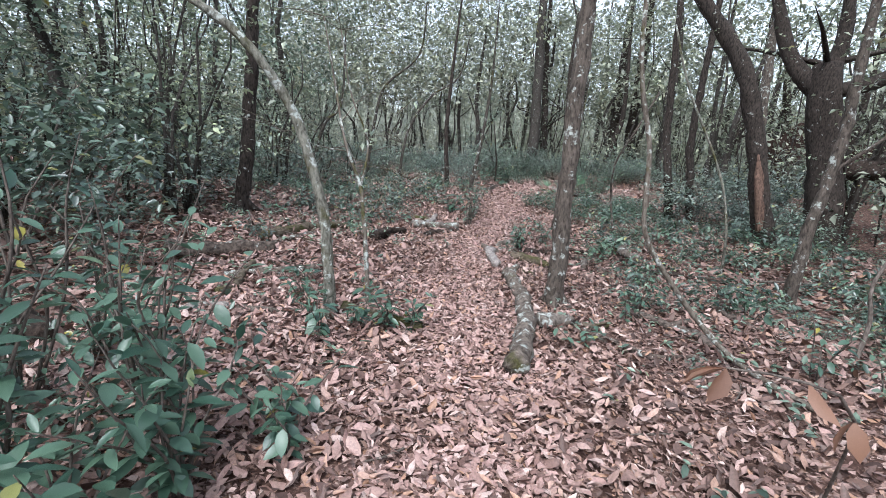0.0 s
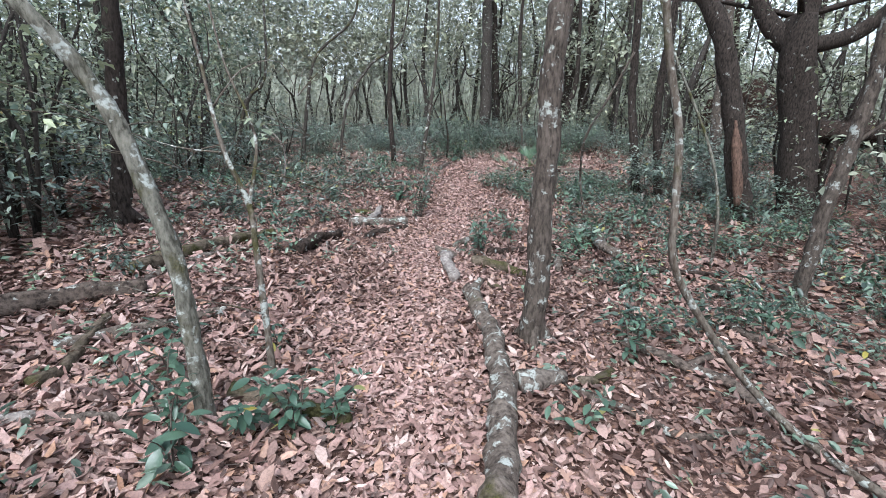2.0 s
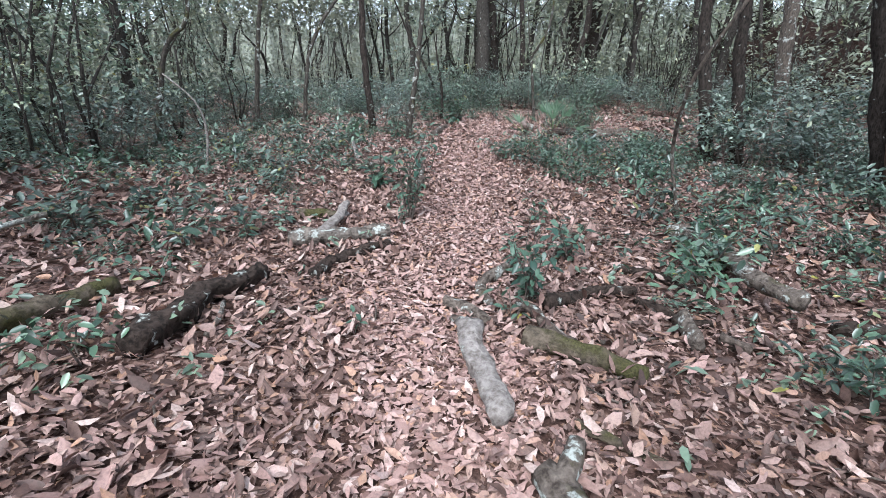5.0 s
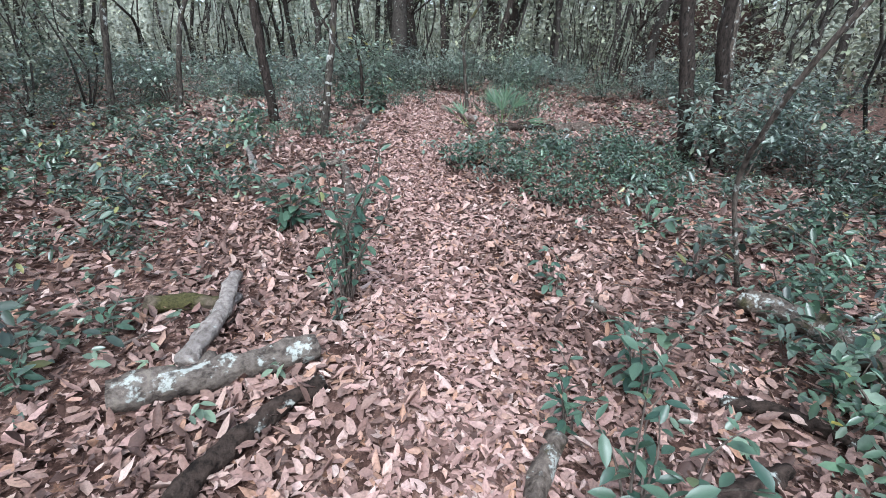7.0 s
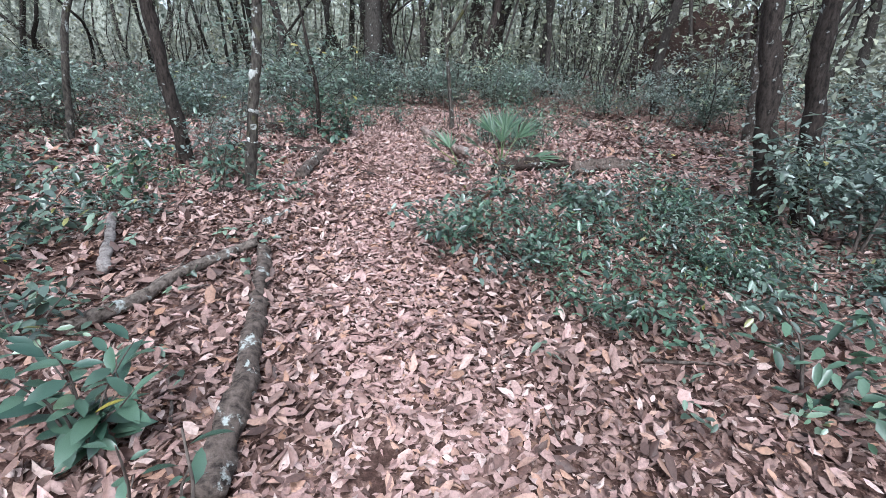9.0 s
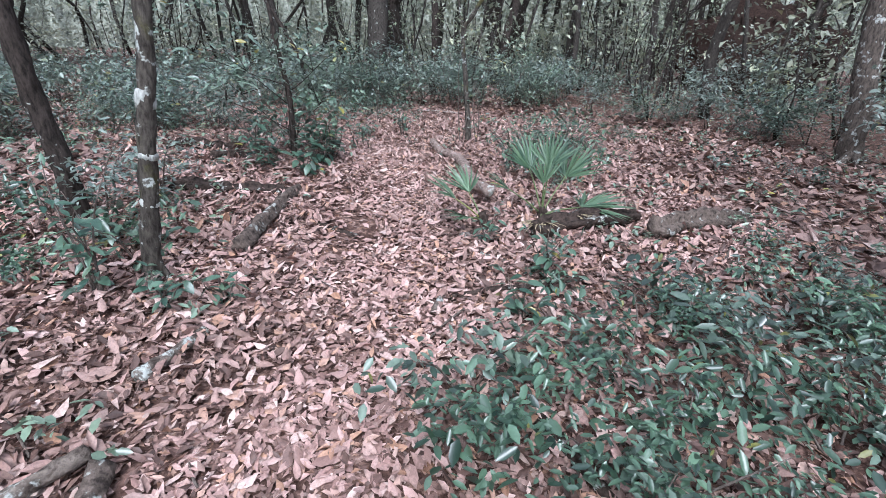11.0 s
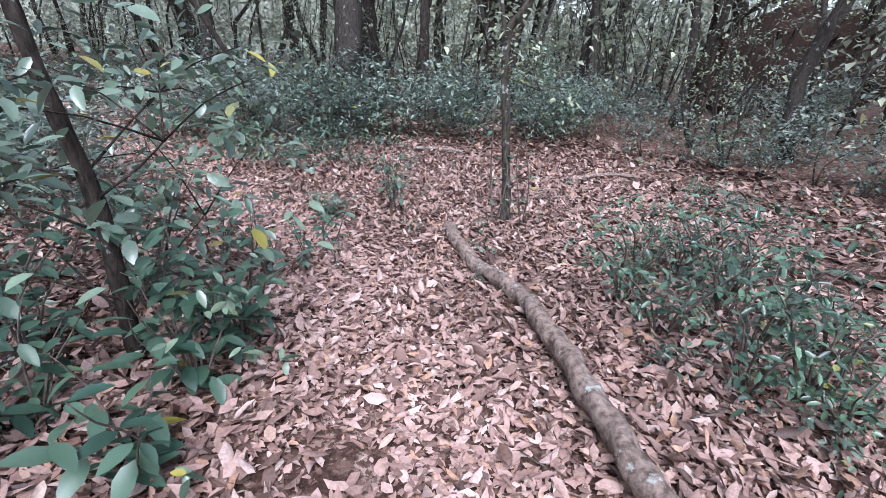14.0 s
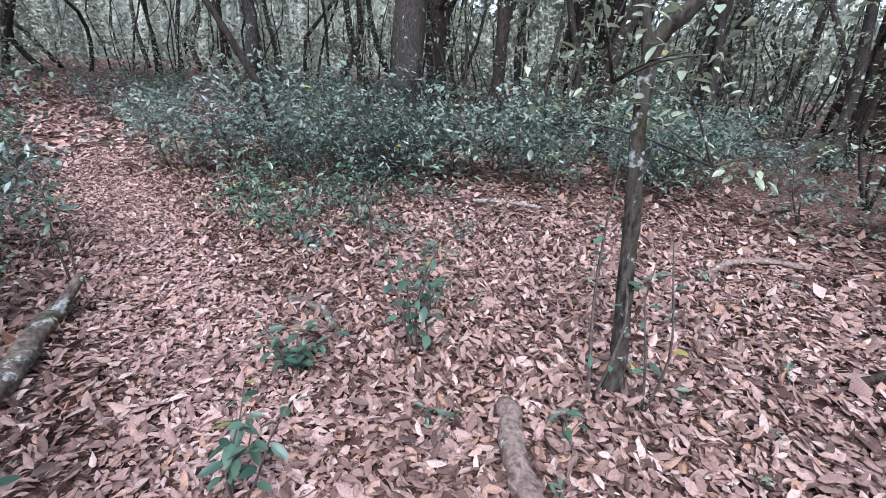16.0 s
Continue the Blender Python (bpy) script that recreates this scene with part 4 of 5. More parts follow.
# ---- trees ----
def crown_mesh(name, tips, spread, count, leaf, seed, shapes=None):
    v, f = leaf_cloud(tips, spread, count, leaf, shapes or GREEN_ROUGH, 0.2, seed)
    return triangles(name, v, f)


def tree(label, pts, radii, material, name="tree", coarse=False, limbs=(), crown=0, leaf=0.07, spread=0.5, flare=1.0, segs=12, seed=0, ridges=0.05, crown_material=None, twigs=3, shapes=None):
    """A tree from the line of its trunk; limbs are (line, radius)."""
    rs = np.random.RandomState(seed)
    x, y = pts[0][0], pts[0][1]
    z = high(x, y)
    ob = tagged(new(name), label, "tree")
    ob.location = (x, y, z)
    loc = [(a - x, b - y, c - z) for a, b, c in pts]
    loc[0] = (0, 0, -0.08)
    if flare > 1:
        loc = [loc[0], (loc[1][0] * 0.12, loc[1][1] * 0.12, 0.16)] + loc[1:]
        radii = [radii[0] * flare, radii[0]] + list(radii[1:])
    v, f = tube(loc, radii, segs, 0.55 if coarse else max(0.045, radii[0] * 0.45), 0.1 if coarse else 0.15, seed, ridges)
    part("trunk", triangles("trunk", v, f, True), material, ob)
    if flare > 1.15:
        for k in range(4):
            a = k * 1.57 + rs.uniform(-0.5, 0.5)
            r = radii[0]
            v, f = tube([(0.3 * r * math.cos(a), 0.3 * r * math.sin(a), 0.16), (1.1 * r * math.cos(a), 1.1 * r * math.sin(a), 0.03), (2.2 * r * math.cos(a), 2.2 * r * math.sin(a), -0.05)],
                        [r * 0.4, r * 0.3, r * 0.1], 7, 0.06, 0.1, seed + k)
            part("root", triangles("root", v, f, True), material, ob)
    tips = []
    for line, r in limbs:
        ln = [(a - x, b - y, c - z) for a, b, c in line]
        v, f = tube(ln, np.linspace(r, r * 0.45, len(ln)), 5 if coarse else 9, 0.5 if coarse else max(0.06, r * 0.7), 0.1, seed + len(tips))
        part("limb", triangles("limb", v, f, True), material, ob)
        tips.append(ln[-1])
    tips.append(loc[-1])
    if crown:
        ends, pieces = [], []
        for tp in tips:
            for k in range(twigs):
                d = np.array([rs.normal(0, 1), rs.normal(0, 1), rs.uniform(0.0, 1.0)])
                d *= rs.uniform(0.6, 1.5) * spread * 2 / np.linalg.norm(d)
                e = np.array(tp) + d
                pieces.append(tube([tp, np.array(tp) + d * 0.5 + (0, 0, 0.1 * spread), e], [radii[-1] * 0.25 + 0.003, radii[-1] * 0.15 + 0.002, 0.002], 4, 0.6, 0.05, seed + k))
                ends += [e, np.array(tp) + d * 0.6]
        tagged(part("twig_spray", triangles("twig_spray", *joined(pieces), True), material, ob), kind="stuff")
        tagged(part("crown", crown_mesh("crown", ends, spread * 0.5, crown, leaf, seed, shapes), crown_material or M_CROWN, ob), kind="stuff")
    return ob


tree("straight slender tree with patchy bark beside the log", [(1.49, 5.05, -0.1), (1.49, 5.05, 1.16), (1.5, 5.05, 2.4), (1.6, 5.1, 4.5), (1.7, 5.2, 6.5)], [0.095, 0.082, 0.075, 0.06, 0.04],
     M_BARK, flare=1.25, crown=900, spread=0.9, segs=16, seed=1, ridges=0.03)
tree("thin pale tree bent over in an arch above the leaf litter", [(-0.56, 3.95, 0.06), (-0.57, 3.97, 0.5), (-0.65, 4.02, 1.05), (-0.86, 4.08, 1.66), (-1.15, 4.02, 2.12), (-1.6, 3.95, 2.46), (-2.4, 3.85, 2.8)],
     [0.05, 0.045, 0.042, 0.038, 0.034, 0.03, 0.02], M_BARK_BENT, flare=1.15, segs=12, seed=2, crown=160, spread=0.5, leaf=0.08)
tree("thin forked bare sapling with pale lichened twigs", [(-0.31, 4.33, 0.02), (-0.38, 4.5, 0.61), (-0.43, 4.6, 0.88), (-0.47, 4.68, 1.09), (-0.6, 4.73, 1.4), (-0.69, 4.83, 1.66), (-0.76, 4.92, 1.95), (-0.9, 5.0, 2.6)],
     [0.022, 0.02, 0.019, 0.018, 0.014, 0.012, 0.01, 0.006], M_BARK_LICHEN, segs=8, seed=3, name="sapling",
     limbs=([[(-0.47, 4.68, 1.09), (-0.44, 4.74, 1.28), (-0.43, 4.8, 1.46), (-0.49, 4.86, 1.64), (-0.64, 4.97, 1.96), (-0.75, 5.05, 2.5)], 0.013],
            [[(-0.6, 4.73, 1.4), (-0.85, 4.65, 1.44), (-1.15, 4.6, 1.55)], 0.006], [[(-0.62, 4.74, 1.45), (-0.8, 4.8, 1.4), (-0.95, 4.9, 1.28)], 0.005],
            [[(-0.43, 4.8, 1.4), (-0.25, 4.85, 1.46), (-0.12, 4.9, 1.5)], 0.004], [[(-0.44, 4.74, 1.28), (-0.2, 4.7, 1.25), (-0.02, 4.7, 1.18)], 0.004],
            [[(-0.36, 4.45, 0.45), (-0.6, 4.3, 0.6), (-0.85, 4.2, 0.68)], 0.006], [[(-0.69, 4.83, 1.66), (-0.5, 4.9, 1.9), (-0.3, 5.0, 1.95), (-0.2, 5.0, 1.75)], 0.005]),
     crown=36, spread=0.22, leaf=0.07)
tree("dark straight tree with a flared mossy foot", [(-2.84, 7.3, 0.35), (-2.7, 7.36, 1.65), (-2.62, 7.4, 2.9), (-2.5, 7.5, 5.0), (-2.4, 7.6, 7.5)], [0.11, 0.095, 0.085, 0.07, 0.04],
     M_BARK_DARK, flare=1.5, crown=900, spread=1.0, seed=4)
tree("slender leaning tree with pale patches", [(4.66, 6.15, -0.3), (4.7, 6.12, 0.76), (4.8, 6.07, 1.8), (4.8, 6.07, 2.85), (4.9, 6.1, 4.5)], [0.08, 0.068, 0.06, 0.052, 0.035],
     M_BARK, flare=1.15, crown=500, spread=0.8, seed=5, limbs=([[(4.75, 6.09, 1.4), (5.2, 5.9, 1.9), (5.7, 5.8, 2.5)], 0.022],))
tree("thick dark tree with split bark showing orange heartwood", [(6.67, 9.81, -0.21), (6.39, 10.05, 1.22), (6.06, 10.30, 2.82), (5.57, 10.69, 3.97), (4.91, 11.07, 4.91)], [0.2, 0.17, 0.165, 0.15, 0.11],
     M_BARK_DARK, flare=1.2, crown=900, spread=1.0, segs=16, seed=6, ridges=0.07)
tree("massive dark oak forking into crooked limbs", [(8.64, 10.93, -0.59), (8.45, 11.13, 1.55), (8.21, 11.32, 3.05), (8.19, 11.39, 3.57)], [0.351, 0.312, 0.325, 0.260], M_BARK_DARK, flare=1.3, segs=18, seed=7, ridges=0.09,
     limbs=([[(8.21, 11.32, 2.92), (7.73, 11.71, 3.57), (7.41, 11.97, 4.48), (7.02, 12.23, 6.30)], 0.221], [[(8.21, 11.35, 3.11), (8.45, 11.45, 4.22), (8.32, 11.58, 6.04)], 0.195],
            [[(8.32, 11.26, 2.98), (9.10, 10.93, 3.31), (9.62, 10.67, 4.09), (10.14, 10.54, 5.78)], 0.169]), crown=1500, spread=1.2)
tree("dark slender tree standing in green shrubs", [(5.72, 12.2, 0.0), (5.58, 12.35, 1.15), (5.48, 12.48, 2.05), (5.4, 12.6, 4.5), (5.3, 12.7, 6.5)], [0.11, 0.095, 0.088, 0.07, 0.04], M_BARK_DARK,
     flare=1.2, crown=800, spread=1.0, seed=9)
tree("dark slender tree rising from green shrubs", [(6.2, 12.1, 0.0), (6.1, 12.25, 1.02), (6.03, 12.35, 2.06), (6.2, 12.5, 4.5), (6.3, 12.6, 6.5)], [0.105, 0.09, 0.085, 0.07, 0.04], M_BARK_DARK,
     flare=1.2, crown=800, spread=1.0, seed=10)
tree("thin dark tree leaning over the leaf litter", [(0.06, 14.7, 0.25), (-0.02, 14.7, 1.3), (-0.04, 14.7, 2.1), (0.05, 14.7, 3.6), (0.2, 14.8, 5.5)], [0.075, 0.065, 0.06, 0.045, 0.025], M_BARK_DARK,
     flare=1.15, crown=600, spread=0.8, seed=11)
banded = tree("thin tree banded with white lichen beside the trail", [(0.76, 13.7, 0.18), (0.83, 13.7, 0.75), (0.9, 13.72, 1.15), (1.0, 13.74, 1.8), (1.15, 13.8, 3.2), (1.2, 13.8, 5.0)],
     [0.055, 0.05, 0.047, 0.043, 0.035, 0.02], M_BARK_MOSSY, flare=1.2, crown=500, spread=0.8, seed=12)
tree("crooked thin tree on open leaf litter", [(4.45, 18.3, -0.02), (4.39, 18.35, 0.85), (4.33, 18.4, 1.48), (4.34, 18.4, 1.8), (4.46, 18.32, 2.0), (4.75, 18.3, 2.6), (4.9, 18.4, 4.0)],
     [0.046, 0.038, 0.035, 0.036, 0.031, 0.026, 0.02], M_BARK_MOSSY, flare=1.3, crown=360, spread=0.26, seed=13, ridges=0.12, leaf=0.06, shapes=GREEN_FINE, twigs=4, limbs=([[(4.34, 18.4, 1.6), (4.25, 18.45, 2.1), (4.2, 18.5, 2.8)], 0.024], [[(4.36, 18.38, 1.1), (4.5, 18.3, 1.22), (4.6, 18.2, 1.3)], 0.006], [[(4.34, 18.4, 1.5), (4.2, 18.3, 1.58), (4.08, 18.25, 1.62)], 0.006]))
tree("small leafy tree with a crooked dark stem", [(1.62, 16.4, 0.25), (1.63, 16.36, 0.92), (1.55, 16.34, 1.55), (1.45, 16.4, 2.3)], [0.036, 0.03, 0.025, 0.006], M_BARK_DARK, name="small_tree", segs=9, seed=15,
     limbs=([[(1.63, 16.36, 0.5), (1.8, 16.5, 0.7), (1.95, 16.6, 0.85)], 0.006], [[(1.62, 16.35, 0.6), (1.3, 16.3, 0.8), (1.0, 16.25, 0.95)], 0.006], [[(1.6, 16.34, 1.1), (1.72, 16.6, 1.25), (1.8, 16.9, 1.35)], 0.006],
            [[(1.63, 16.36, 0.5), (1.35, 16.6, 0.75), (1.1, 16.8, 0.95)], 0.006], [[(1.6, 16.35, 0.9), (1.4, 16.2, 1.1), (1.25, 16.05, 1.25)], 0.006], [[(1.58, 16.35, 1.1), (1.1, 16.5, 1.25), (0.7, 16.65, 1.4)], 0.006],
            [[(1.6, 16.35, 1.0), (1.8, 16.3, 1.15), (1.9, 16.25, 1.25)], 0.006]), crown=1700, spread=0.3, leaf=0.07, crown_material=M_LEAF, twigs=4, shapes=GREEN_FINE)
tree("dull straight tree among dense shrubs", [(9.9, 15.8, 0.0), (9.95, 16.3, 3.0), (9.9, 16.4, 5.4), (10.0, 16.5, 8.0)], [0.17, 0.15, 0.13, 0.06], M_BARK, flare=1.2, crown=700, spread=1.0, seed=16)
tree("tall straight tree with rough bark beyond the shrubs", [(4.1, 25.2, 0.0), (4.1, 25.2, 3.0), (4.0, 25.3, 7.0), (3.9, 25.3, 11.0)], [0.3, 0.26, 0.22, 0.12], M_BARK_FAR, flare=1.25, crown=1600, spread=1.8, seed=17, leaf=0.1)
tree("tall dark tree beyond the shrubs", [(9.6, 30.0, 0.0), (9.6, 30.0, 3.0), (9.7, 30.0, 8.0), (9.7, 30.0, 12.0)], [0.32, 0.28, 0.24, 0.12], M_BARK_DARK, flare=1.2, crown=1600, spread=1.8, seed=18, leaf=0.1)
tree("tall dark twin tree beyond the shrubs", [(10.7, 30.5, 0.0), (10.8, 30.5, 3.0), (10.9, 30.5, 8.0), (11.0, 30.5, 12.0)], [0.34, 0.3, 0.25, 0.12], M_BARK_DARK, flare=1.2, crown=1600, spread=1.8, seed=19, leaf=0.1)

tree("thin dark stem leaning over the shrubs", [(2.2, 23.7, 0.0), (1.85, 23.62, 1.16), (1.2, 23.6, 2.4), (0.6, 23.6, 3.8)], [0.055, 0.05, 0.042, 0.025], M_BARK_DARK, crown=300, spread=0.6, seed=31, segs=9)
tree("dark upright tree rising from the shrubs", [(5.7, 25.1, 0.0), (5.75, 25.1, 2.0), (5.6, 25.2, 5.0), (5.7, 25.2, 8.0)], [0.12, 0.105, 0.09, 0.05], M_BARK_DARK, flare=1.2, crown=700, spread=1.0, seed=32)
tree("crooked dark tree rising from the shrubs", [(8.3, 25.6, 0.0), (8.2, 25.6, 1.6), (8.6, 25.6, 3.4), (8.5, 25.7, 7.0)], [0.16, 0.14, 0.12, 0.06], M_BARK_DARK, flare=1.2, crown=700, spread=1.0, seed=33)
tree("pale crooked tree behind the leafy band", [(1.0, 26.8, 0.0), (1.3, 26.8, 2.0), (1.1, 26.9, 4.0), (1.4, 26.9, 7.5)], [0.13, 0.11, 0.1, 0.05], M_BARK_FAR, flare=1.2, crown=700, spread=1.0, seed=34)

for label, pts, r in (("crooked leaning young tree", [(-1.7, 16.6, 0.2), (-1.4, 16.8, 1.9), (-0.7, 17.0, 3.0), (0.2, 17.1, 3.7), (0.5, 17.1, 5.0)], 0.05),
                      ("crooked dark young tree", [(-2.9, 16.8, 0.3), (-2.6, 17.0, 2.2), (-2.3, 17.2, 3.3), (-1.2, 17.4, 4.4), (-1.0, 17.4, 6.0)], 0.06),
                      ("bent thin tree among shrubs", [(-4.2, 14.5, 0.3), (-3.7, 14.6, 1.8), (-3.2, 14.7, 2.5), (-3.1, 14.8, 4.5)], 0.06)):
    tree(label, pts, list(np.linspace(r, r * 0.4, len(pts))), M_BARK_MOSSY, flare=1.2, crown=350, spread=0.7, seed=int(40 + 10 * r + len(label)), segs=9)
for label, pts, r in (("dark leafy trunk beyond the shrub band", [(4.95, 27.0, 0.0), (4.9, 27.0, 2.5), (4.7, 27.1, 5.5), (4.6, 27.1, 9.0)], 0.24),
                      ("dark leaning trunk beside the root plate", [(13.6, 24.6, 0.0), (13.9, 24.7, 2.2), (14.5, 24.9, 5.0), (14.8, 25.0, 8.0)], 0.08),
                      ("dark tree beside the root plate", [(14.9, 25.6, 0.0), (14.7, 25.7, 2.5), (15.2, 25.9, 5.0), (15.3, 26.0, 9.0)], 0.1),
                      ("dark leafy tree behind the root plate", [(18.6, 28.0, 0.0), (18.6, 28.2, 3.0), (18.2, 28.3, 5.5), (18.0, 28.4, 8.0)], 0.3),
                      ("grey trunk before the root plate", [(19.4, 24.4, 0.0), (19.3, 24.4, 2.5), (19.6, 24.5, 5.0), (19.6, 24.5, 9.0)], 0.22)):
    x, y, _ = pts[0]
    low = [([pts[1], (x + a, y + b, 3.2), (x + 1.8 * a, y + 1.8 * b, 3.4)], 0.04) for a, b in ((-0.9, -0.5), (0.8, -0.7), (0.2, -1.2))]
    tree(label, pts, list(np.linspace(r, r * 0.4, len(pts))), M_BARK_DARK, flare=1.2, crown=900, spread=0.9, leaf=0.1, seed=int(60 + 10 * r + len(label)), segs=10, limbs=low)

# white lichen bands on the thin tree beside the trail
for z0, w, g in ((0.66, 0.03, 1.03), (0.93, 0.035, 1.03), (1.2, 0.1, 1.04)):
    a = np.array([0.83, 13.7, 0.75]) + (np.array([0.9, 13.72, 1.15]) - np.array([0.83, 13.7, 0.75])) * (z0 - 0.75) / 0.4
    v, f = tube([a, a + (0.005, 0, w * 0.5), a + (0.012, 0, w)], [0.046 * g, 0.05 * g, 0.045 * g], 14, 0.02, 0.12, int(z0 * 50))
    lb = part("lichen_band", triangles("lichen_band", v, f, True), M_LICHEN, banded, "pale crust of lichen")
    lb.matrix_basis = Matrix.Translation(-Vector(banded.location))

# woody vines, a thin right-hand stem and the bare dead branches
def woody_vine(label, pts, radius, material=None, name="woody_vine", thin=0.6):
    v, f = tube(pts, np.linspace(radius, radius * thin, len(pts)), 8, 0.08, 0.06, int(pts[0][1] * 10))
    return tagged(part(name, triangles(name, v, f, True), material or M_BARK_BENT), label, "vine")


woody_vine("smooth woody vine sagging from the trees to the ground", [(2.85, 2.95, 0.0), (2.68, 3.35, 0.02), (2.57, 3.75, 0.06), (2.34, 3.9, 0.3), (2.05, 3.92, 0.65), (1.86, 3.92, 0.95), (1.84, 3.95, 1.25), (1.83, 4.0, 1.6), (1.74, 4.05, 2.0), (1.7, 4.1, 2.5), (1.75, 4.2, 3.6)], 0.023, M_BARK_LICHEN, thin=0.75)
woody_vine("thin pale woody vine climbing into the canopy", [(4.5, 7.4, -0.28), (4.36, 7.25, 0.5), (4.2, 7.4, 1.3), (3.75, 7.8, 2.5), (3.5, 8.0, 3.4)], 0.022)
woody_vine("thin brown stem rising beside the trail", [(3.37, 8.98, -0.12), (3.31, 9.05, 0.22), (3.24, 9.1, 0.64), (3.15, 8.9, 1.1), (3.16, 8.75, 1.43), (3.35, 8.6, 1.9), (3.6, 8.5, 2.5)], 0.019, M_BARK, "thin_sapling", 0.8)
woody_vine("pale crooked dead branch standing in the shrubs", [(-2.11, 11.4, 0.03), (-2.0, 11.44, 0.62), (-2.06, 11.41, 1.04), (-2.4, 11.4, 1.4)], 0.018, M_LOG_GREY, "dead_branch", 0.5)
woody_vine("thin bent stem beside a big oak", [(3.9, 4.2, -0.2), (3.98, 4.25, 0.25), (3.97, 4.3, 0.55), (4.2, 4.35, 1.0), (4.4, 4.4, 1.5), (4.55, 4.45, 2.2)], 0.02, M_TWIG, "thin_sapling", 0.4)

# the split bark of the thick tree: a strip of bare heartwood
v, f = tube([(6.40, 9.72, 0.12), (6.36, 9.77, 0.62), (6.27, 9.86, 1.17), (6.23, 9.93, 1.61)], [0.05, 0.085, 0.075, 0.02], 9, 0.1, 0.25, 8, 0.2)
tagged(part("bark_split", triangles("bark_split", v, f, True), M_HEARTWOOD), "torn strip of bare orange heartwood on a trunk", "split bark")

# the great fallen trunk beside the oak, and the upturned root plate
def great_trunk():
    """A fallen trunk leaning on the oak's foot, its far end on the ground, with one limb arching up."""
    line = [(9.0, 11.35, 1.38), (10.0, 11.15, 1.4), (11.2, 10.9, 1.36), (12.8, 10.5, 0.95), (15.0, 10.0, 0.2), (16.0, 9.8, -0.15)]
    v, f = tube(line, [0.22, 0.26, 0.29, 0.31, 0.32, 0.3], 18, 0.12, 0.22, 21, 0.1)
    ob = tagged(part("fallen_tree", triangles("fallen_tree", v, f, True), M_LOG_DARK), "huge dark mossy fallen trunk leaning against an oak", "log")
    for pts, r in (([(9.6, 11.2, 1.5), (9.8, 11.2, 2.2), (10.4, 11.3, 2.9), (11.3, 11.3, 3.3), (12.3, 11.3, 3.4)], 0.14), ([(9.4, 11.25, 1.25), (9.35, 11.3, 0.5), (9.3, 11.3, -0.6)], 0.12),
                   ([(10.4, 11.05, 1.2), (10.6, 10.9, 0.5), (10.7, 10.8, -0.6)], 0.09)):
        v, f = tube(pts, np.linspace(r, r * 0.6, len(pts)), 10, 0.12, 0.16, 5, 0.06)
        part("limb", triangles("limb", v, f, True), M_BARK_DARK, ob)
    return ob


great_trunk()


def root_plate(x, y, width, height, yaw):
    rs = np.random.RandomState(4)
    ob = tagged(new("root_plate"), "upturned red-brown root plate of a fallen tree", "root plate")
    ob.matrix_basis = pose(x, y, high(x, y), 0, 0, yaw)
    bm = bmesh.new()
    bmesh.ops.create_icosphere(bm, subdivisions=4, radius=1.0)
    for w in bm.verts:
        d = noise.noise(w.co * 2.2) * 0.28 + noise.noise(w.co * 6.0) * 0.12
        w.co = Vector((w.co.x * width / 2 * (1 + d), w.co.y * 0.35 * (1 + d), max(-0.1, (w.co.z * 0.55 + 0.45) * height * (1 + d * 0.7))))
    me = bpy.data.meshes.new("earth")
    bm.to_mesh(me)
    bm.free()
    part("earth", me, M_ROOTPLATE, ob)
    for k in range(16):
        a = rs.uniform(0.1, 3.04)
        p = np.array([math.cos(a) * width * 0.4, -0.25, height * 0.35 + math.sin(a) * height * 0.4])
        q = p + np.array([math.cos(a) * 0.5, rs.uniform(-0.5, 0.0), math.sin(a) * 0.4]) * rs.uniform(0.4, 1.2)
        v, f = tube([p * 0.7, p, (p + q) / 2 + rs.normal(0, 0.06, 3), q], [0.05, 0.04, 0.025, 0.01], 6, 0.1, 0.1, k)
        part("root", triangles("root", v, f, True), M_LOG_DARK, ob)
    return ob


root_plate(18.3, 25.6, 5.2, 3.2, -45)

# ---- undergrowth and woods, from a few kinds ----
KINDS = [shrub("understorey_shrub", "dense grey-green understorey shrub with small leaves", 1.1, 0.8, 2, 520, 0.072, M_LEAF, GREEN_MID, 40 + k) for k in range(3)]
# these shrubs carry the leaves with painted sky sheen
KINDS += [shrub("loose_shrub", "loose green understorey shrub on leaf litter, sky sheen painted pale on its leaves", 1.35, 0.85, 2, 400, 0.076, M_LEAF_SHEEN, GREEN_MID, 50 + k) for k in range(2)]
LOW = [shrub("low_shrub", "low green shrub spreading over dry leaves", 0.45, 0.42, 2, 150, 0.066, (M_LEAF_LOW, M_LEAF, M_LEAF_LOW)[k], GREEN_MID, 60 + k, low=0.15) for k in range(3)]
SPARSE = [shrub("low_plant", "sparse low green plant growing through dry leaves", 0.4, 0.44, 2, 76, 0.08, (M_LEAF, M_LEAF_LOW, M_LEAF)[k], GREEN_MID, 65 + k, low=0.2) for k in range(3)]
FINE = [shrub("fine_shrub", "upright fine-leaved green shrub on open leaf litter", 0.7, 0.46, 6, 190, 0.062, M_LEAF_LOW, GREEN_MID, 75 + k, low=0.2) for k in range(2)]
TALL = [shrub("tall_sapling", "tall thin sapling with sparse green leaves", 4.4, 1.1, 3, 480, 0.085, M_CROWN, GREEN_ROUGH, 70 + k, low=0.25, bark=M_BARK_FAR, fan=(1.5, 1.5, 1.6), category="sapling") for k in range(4)]
